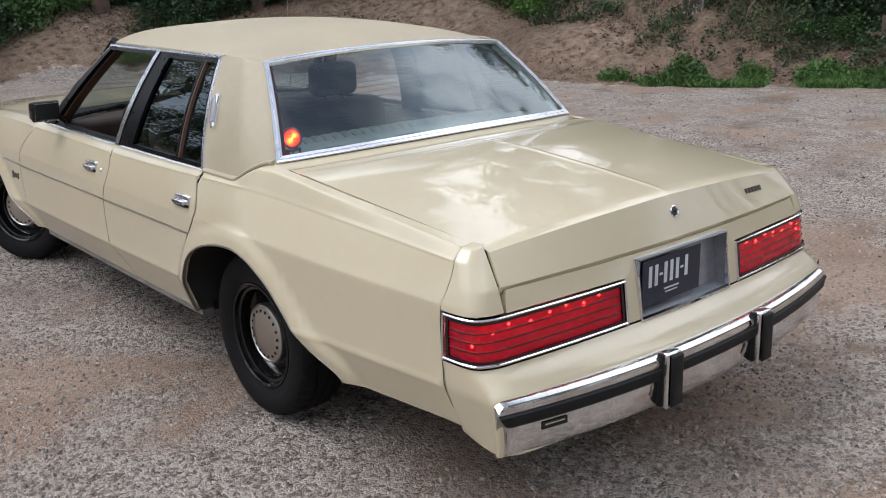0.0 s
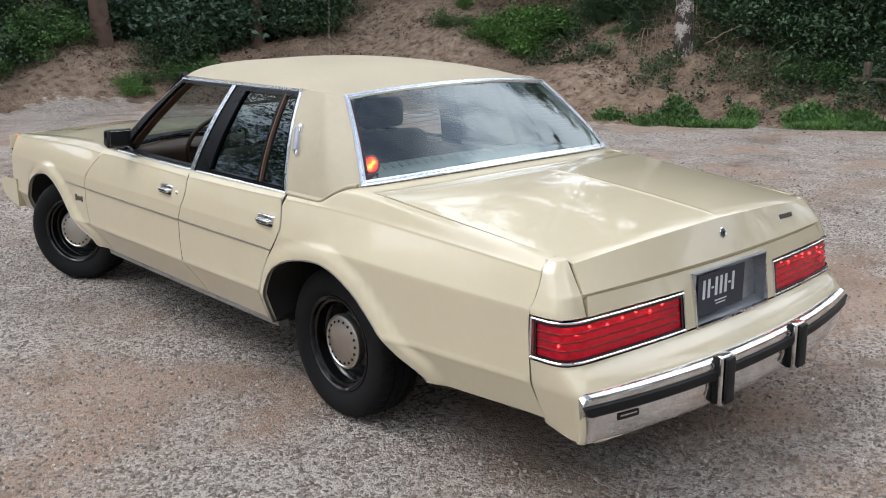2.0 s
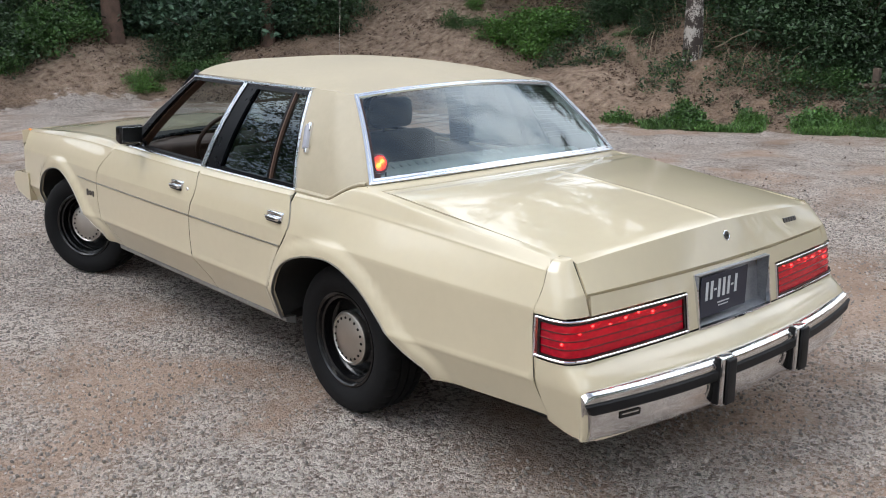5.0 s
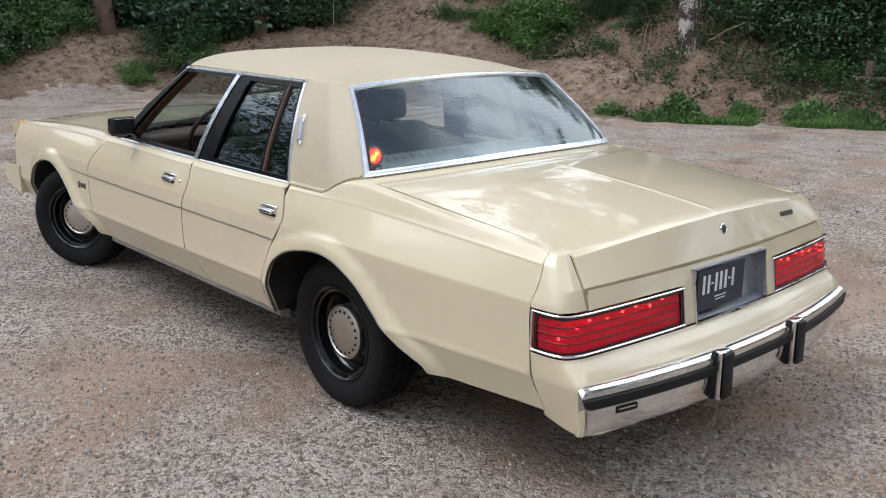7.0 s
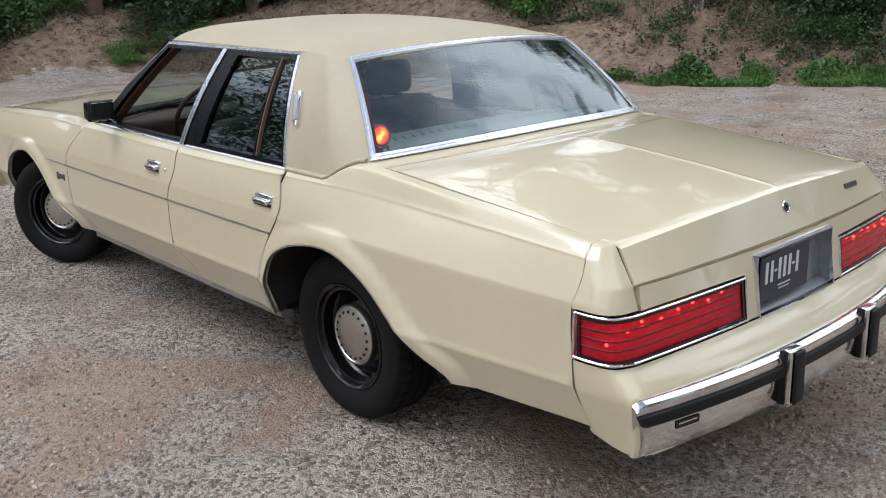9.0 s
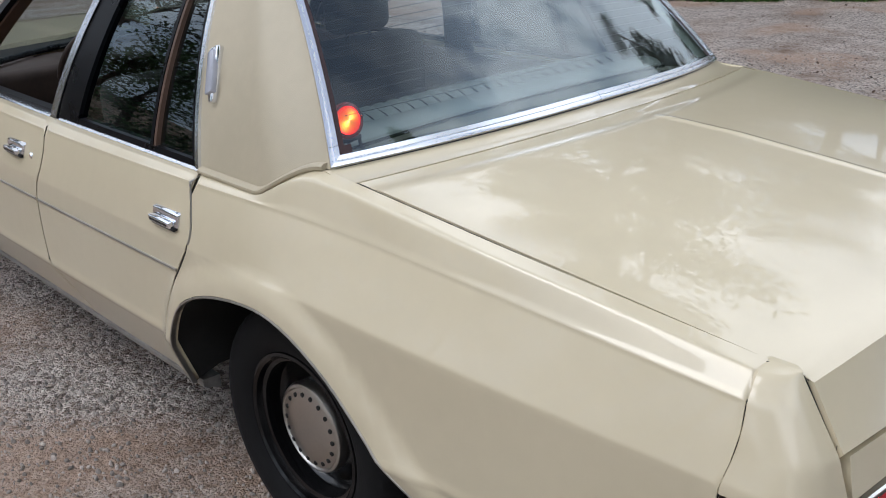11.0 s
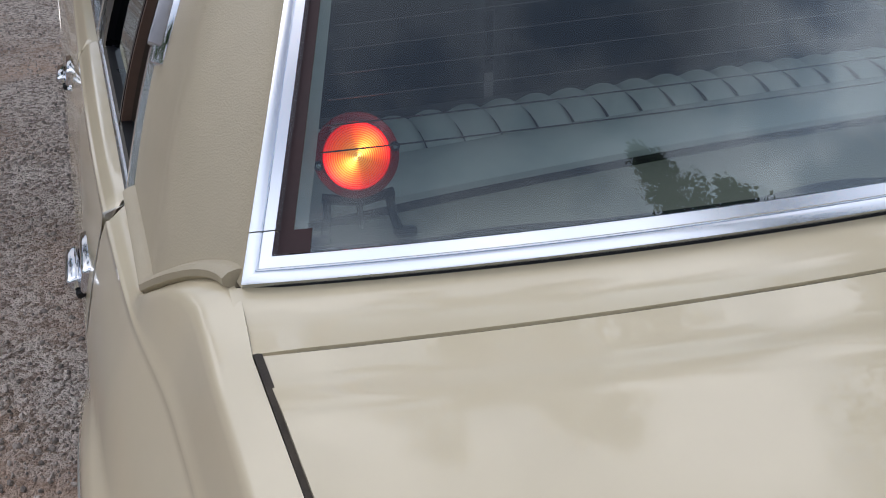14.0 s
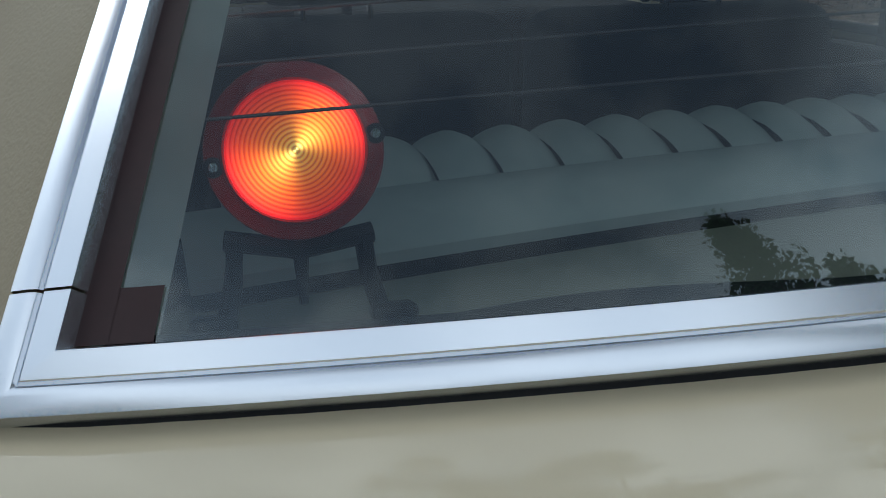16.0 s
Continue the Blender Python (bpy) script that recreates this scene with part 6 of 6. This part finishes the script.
# dense growth higher up the bank
for k in range(120):
    i = rng.randint(2, len(FOOT) - 3)
    t = rng.rand()
    fx, fy = lerp(FOOT[i][0], FOOT[i + 1][0], t), lerp(FOOT[i][1], FOOT[i + 1][1], t)
    ex, ey = FOOT[i + 1][0] - FOOT[i][0], FOOT[i + 1][1] - FOOT[i][1]
    ln_ = math.hypot(ex, ey)
    d = rng.uniform(5.0, 10.5)
    x, y = fx + ey / ln_ * d, fy - ex / ln_ * d
    if foot_d(x, y) > 4.6:
        put(PLANTS[("dark", "mid", "dark", "blue")[k % 4]], x, y, rng.uniform(1.0, 1.9), rng.uniform(0, 360), 0.1)

# low plants along the foot of the bank, and leaf litter
cen, lit = [], []
while len(cen) < 26000:
    i = rng.randint(2, 6)
    t, d = rng.rand(), abs(rng.randn()) * 0.5 - 0.12
    fx, fy = lerp(FOOT[i][0], FOOT[i + 1][0], t), lerp(FOOT[i][1], FOOT[i + 1][1], t)
    ex, ey = FOOT[i + 1][0] - FOOT[i][0], FOOT[i + 1][1] - FOOT[i][1]
    ln_ = math.hypot(ex, ey)
    x, y = fx + ey / ln_ * d, fy - ex / ln_ * d
    dens = 1.5 * noise.noise((x * 1.6, y * 1.6, 2)) + 0.5 - max(0, y - 4.4) * 0.3 - max(0, d - 0.5) * 1.2 - max(0, 0.1 - d) * 2
    if rng.rand() < dens:
        cen.append((x, y, land(x, y) + rng.rand() ** 1.4 * (0.03 + 0.14 * sm(0.5 + 1.2 * noise.noise((x * 1.1, y * 1.1, 6))) * sm(d * 2 + 0.3))))
# dark undergrowth spreading over the bank
under = []
while len(under) < 60000:
    if rng.rand() < 0.62:
        x, y = rng.uniform(9.8, 15.0), rng.uniform(2.0, 9.0)
        d = foot_d(x, y)
        k = 0.25 + 0.18 * (d - 2.2) + 0.30 * max(0, 6 - y) - max(0, 0.8 - d)
    else:
        x, y = rng.uniform(1.8, 9.4), rng.uniform(14.2, 18.5)
        d = foot_d(x, y)
        k = 0.2 * (d - 1.2) - 1.5 * math.exp(-((x - 4.2) ** 2 + (y - 15.0) ** 2) / 0.9)
    k += 1.1 * noise.noise((x * 1.2, y * 1.2, 21)) + 0.5 * noise.noise((x * 3.5, y * 3.5, 22))
    if d > 0.5 and k > 0.34:
        under.append((x, y, land(x, y) + rng.rand() ** 1.5 * (0.08 + 0.30 * sm(k))))
for name, lo_, hi_, m_, sz in (("undergrowth", 0, 44000, LEAF_DARK, 0.06), ("undergrowth", 44000, 60000, LEAF_MID, 0.05)):
    tagged(new(name, leaf_mesh(name, rng, under[lo_:hi_], sz, m_, -0.2)), "dark green undergrowth spreading over the bank", "plants", kind="stuff")
for name, lo_, hi_, m_, sz in (("low_plants", 0, 15000, LEAF_MID, 0.06), ("low_plants", 15000, 20000, LEAF_LIGHT, 0.05)):
    tagged(new(name, leaf_mesh(name, rng, cen[lo_:hi_], sz, m_, -0.5)), "low green plants along the foot of the bank", "plants", kind="stuff")
# grass among them
gv, gf = [], []
for x, y, z in cen[20000:]:
    for k in range(3):
        a, h, w = rng.rand() * math.tau, rng.uniform(0.04, 0.13), 0.004
        bx, by, o = x + rng.randn() * 0.03, y + rng.randn() * 0.03, len(gv)
        z0 = land(x, y) - 0.01
        dx, dy = math.cos(a), math.sin(a)
        gv += [(bx - dy * w, by + dx * w, z0), (bx + dy * w, by - dx * w, z0), (bx + dx * h * 0.25 + dy * w * 0.7, by + dy * h * 0.25 - dx * w * 0.7, z0 + h * 0.7), (bx + dx * h * 0.25 - dy * w * 0.7, by + dy * h * 0.25 + dx * w * 0.7, z0 + h * 0.7), (bx + dx * h * 0.6, by + dy * h * 0.6, z0 + h)]
        gf += [(o, o + 1, o + 2, o + 3), (o + 3, o + 2, o + 4)]
me = bpy.data.meshes.new("grass")
me.from_pydata(gv, [], gf)
me.materials.append(leaf_mat("grass_blades", (0.10, 0.19, 0.045)))
tagged(new("grass", me), "strip of green grass along the bank's foot", "grass", kind="stuff")
LITTER = mat("leaf_litter", (0.075, 0.045, 0.03), 0.9, var=0.4, scale=3, island=0.5)
while len(lit) < 12000:
    x, y = rng.uniform(2.5, 14), rng.uniform(2.5, 18)
    d = foot_d(x, y)
    if 0.1 < d < 6 and rng.rand() < 0.15 + 1.3 * noise.noise((x * 0.8, y * 0.8, 7)) + 0.35 * noise.noise((x * 4, y * 4, 7)):
        lit.append((x, y, land(x, y) + 0.02))
tagged(new("leaf_litter", leaf_mesh("leaf_litter", rng, lit, 0.05, LITTER, 0.0)), "dead brown leaves and clods on the bank", "leaf litter", kind="stuff")
bits = []
while len(bits) < 420:
    x, y = rng.uniform(1.5, 9.5), rng.uniform(-2, 8)
    if foot_d(x, y) < -0.15 and rng.rand() < 0.25 + 0.8 * noise.noise((x * 0.9, y * 0.9, 4)):
        bits.append((x, y, land(x, y) + 0.012))
tagged(new("yard_litter", leaf_mesh("yard_litter", rng, bits, 0.03, LITTER, 0.0)), "dark twigs and dead leaves on the gravel", "leaf litter", kind="stuff")
# dry stalks
bm = bmesh.new()
for k in range(130):
    x, y = rng.uniform(9.9, 12.0), rng.uniform(4.6, 7.6)
    if k % 4 == 0:
        x, y = rng.uniform(8.6, 9.8), rng.uniform(13.2, 14.4)
    z, h, a = land(x, y), rng.uniform(0.25, 0.75), rng.rand() * math.tau
    q = rng.uniform(0.1, 0.8) * h
    tube([(x, y, z - 0.03), (x + 0.35 * q * math.cos(a), y + 0.35 * q * math.sin(a), z + h * 0.6), (x + q * math.cos(a), y + q * math.sin(a), z + h * rng.uniform(0.5, 1.0))], [0.006, 0.005, 0.003], 4, bm=bm)
tagged(part("dry_stalks", bm, DRY), "dry pale stalks standing on the bank", "stalks", kind="stuff")
arch_pts = [(11.0 + 1.2 * t, 5.9 - 1.1 * t, land(11.0 + 1.2 * t, 5.9 - 1.1 * t) + 0.05 + 0.42 * math.sin(min(1, t * 1.3 + 0.25) * 2.4)) for t in lin(0, 1, 12)]
tagged(part("fallen_branch", tube(arch_pts, 0.011, 6), DRY), "pale bent dry branch on the bank", "branch")

# trees
brown = tree(5, BARK, LEAF_DARK, "brown-barked tree on the bank", 0.19, 20, -0.07, 5.2, 11000, 0.32)
first_at(brown, 4.85, 15.7)
pale = tree(6, PALEBARK, LEAF_MID, "tree with pale flaking bark on the bank", 0.155, 18, 0.0, 4.2, 11000, 0.36)
first_at(pale, 11.0, 6.35)
straight = tree(7, BARK, LEAF_DARK, "straight brown tree on the bank", 0.165, 20, 0.01, 5.2, 11000, 0.32)
first_at(straight, 7.36, 14.07)
slim = tree(8, PALEBARK, LEAF_DARK, "slim pale tree among dark shrubs", 0.095, 9, 0.03, 2.2, 2200, 0.45)
first_at(slim, 13.3, 4.9)
put(slim, 13.6, 5.9, 0.8, 120)
put(brown, 2.6, 17.2, 0.6, 200)
# added unseen trees round the yard block low sky; woods up the slope follow
bush_oak = tree(9, BARK, LEAF_MID, "broad green tree out of view, added for shade and reflections", 0.2, 9, 0.0, 4.2, 5200, 0.12)
first_at(bush_oak, -15.0, 4.0, 1.0, 40)
for x, y, s, t in ((-13.5, 11, 1.1, 10), (-17, -4, 1.2, 80), (-12, -13, 1.0, 130), (-4, -17, 1.15, 200), (5, -19, 1.05, 260), (13, -14, 1.1, 300), (-9, 16.5, 0.9, 150), (-20, 8, 1.3, 20), (-1, -24, 1.4, 90), (19, -8, 1.2, 40), (-9, 11.5, 0.9, 70), (-11, 14.5, 1.0, 110), (-7.5, 15.5, 0.9, 210), (-15, 16, 1.2, 300), (-17, 12, 1.2, 30), (-19, 0, 1.2, 140), (-15, -9, 1.1, 220), (-8, -16, 1.1, 10), (0.5, -18, 1.1, 170), (9, -17, 1.1, 330), (12.5, -7.5, 1.2, 280), (-2.5, -13, 1.05, 100), (1.0, -13.5, 1.0, 240), (4.5, -14, 1.05, 20), (8.5, -12, 1.05, 190), (-6.5, -12, 1.05, 45), (-10.0, -9.0, 1.1, 160), (-12.5, -4.0, 1.05, 290)):
    put(bush_oak, x, y, s, t)
for k in range(26):
    i = rng.randint(1, len(FOOT) - 2)
    t, d = rng.rand(), rng.uniform(5.5, 13)
    fx, fy = lerp(FOOT[i][0], FOOT[i + 1][0], t), lerp(FOOT[i][1], FOOT[i + 1][1], t)
    ex, ey = FOOT[i + 1][0] - FOOT[i][0], FOOT[i + 1][1] - FOOT[i][1]
    ln_ = math.hypot(ex, ey)
    put((brown, straight, slim)[k % 3], fx + ey / ln_ * d, fy - ex / ln_ * d, rng.uniform(0.42, 0.6) * (1, 1, 1.9)[k % 3], rng.uniform(0, 360))

tall = tree(12, BARK, LEAF_DARK, "tall tree with hanging branches above the bank", 0.24, 16, 0.01, 5.0, 9000, 0.22)
first_at(tall, 16.5, -0.5, 0.62, 15)
for x, y, s, t in ((17.5, 5.5, 0.8, 60), (14.5, 9.5, 0.95, 140), (18.0, 12.0, 1.1, 200), (11.5, 16.5, 1.0, 250), (5.5, 19.5, 1.0, 310), (18.5, -5.0, 0.7, 95), (-1.0, 20.5, 1.0, 35), (-7.0, 17.5, 0.8, 75)):
    put(tall, x, y, s, t)

def conifer(seed, label, high, wide):
    """A straight trunk with short whorled branches, dense needles and a pointed top."""
    rng = np.random.RandomState(seed)
    root = thing("conifer", label, "tree", "conifers behind the yard")
    bm = tube([(0, 0, -0.3), (0.03, 0, high * 0.5), (0, 0, high)], [0.22, 0.13, 0.02], 10)
    centres = []
    for k in range(150):
        h = 0.12 + 0.88 * rng.rand() ** 0.8
        r = wide * min(1.0, (1.03 - h) * 3.0) * (0.65 + 0.5 * rng.rand())
        a = rng.rand() * math.tau
        tip = np.array((r * math.cos(a), r * math.sin(a), h * high + 0.35 * r))
        foot = np.array((0, 0, h * high))
        tube([tuple(foot), tuple(lerp(foot, tip, 0.55) - np.array((0, 0, 0.06 * r))), tuple(tip)], [0.03, 0.02, 0.006], 5, bm=bm)
        for m in range(64):
            centres.append(lerp(foot, tip, 0.25 + 0.8 * rng.rand()) + rng.randn(3) * np.array((0.13, 0.13, 0.16)))
    part("trunk", bm, BARK, root)
    ob = new("crown", leaf_mesh("crown", rng, centres, 0.16, LEAF_MID, -0.6))
    ob.parent = root
    return root


first_at(conifer(21, "tall pointed dark green conifer behind the yard", 18.6, 1.25), 4.1, -8.7)
first_at(conifer(22, "shorter dark green conifer behind the yard", 15.2, 1.0), 5.6, -8.6)

# wooden fence by the bank
WOOD = mat("weathered_wood", (0.095, 0.066, 0.048), 0.85, var=0.3, scale=4, bump=0.5, bscale=40)
fence = thing("fence", "weathered wooden post and rail fence", "fence")
for k in range(4):
    x, y = 11.35 + k * 0.9, 3.28 - k * 1.9
    z = land(x, y)
    bm = box(-0.05, 0.05, -0.05, 0.05, -0.2, 0.48, 0.012, 2)
    p = part("post", bm, WOOD, fence, "square wooden post")
    p.location = (x, y, z)
    if k < 3:
        z2 = land(x + 0.9, y - 1.9)
        part("rail", tube([(x - 0.06, y + 0.13, z + 0.21), (x + 0.96, y - 2.03, z2 + 0.21)], 0.04, 8), WOOD, fence, "round wooden rail")
x, y = 11.35, 3.28
part("rail", tube([(x, y, land(x, y) + 0.21), (x - 0.14, y + 0.21, land(x, y) + 0.21)], 0.04, 8), WOOD, fence, "sawn rail end")
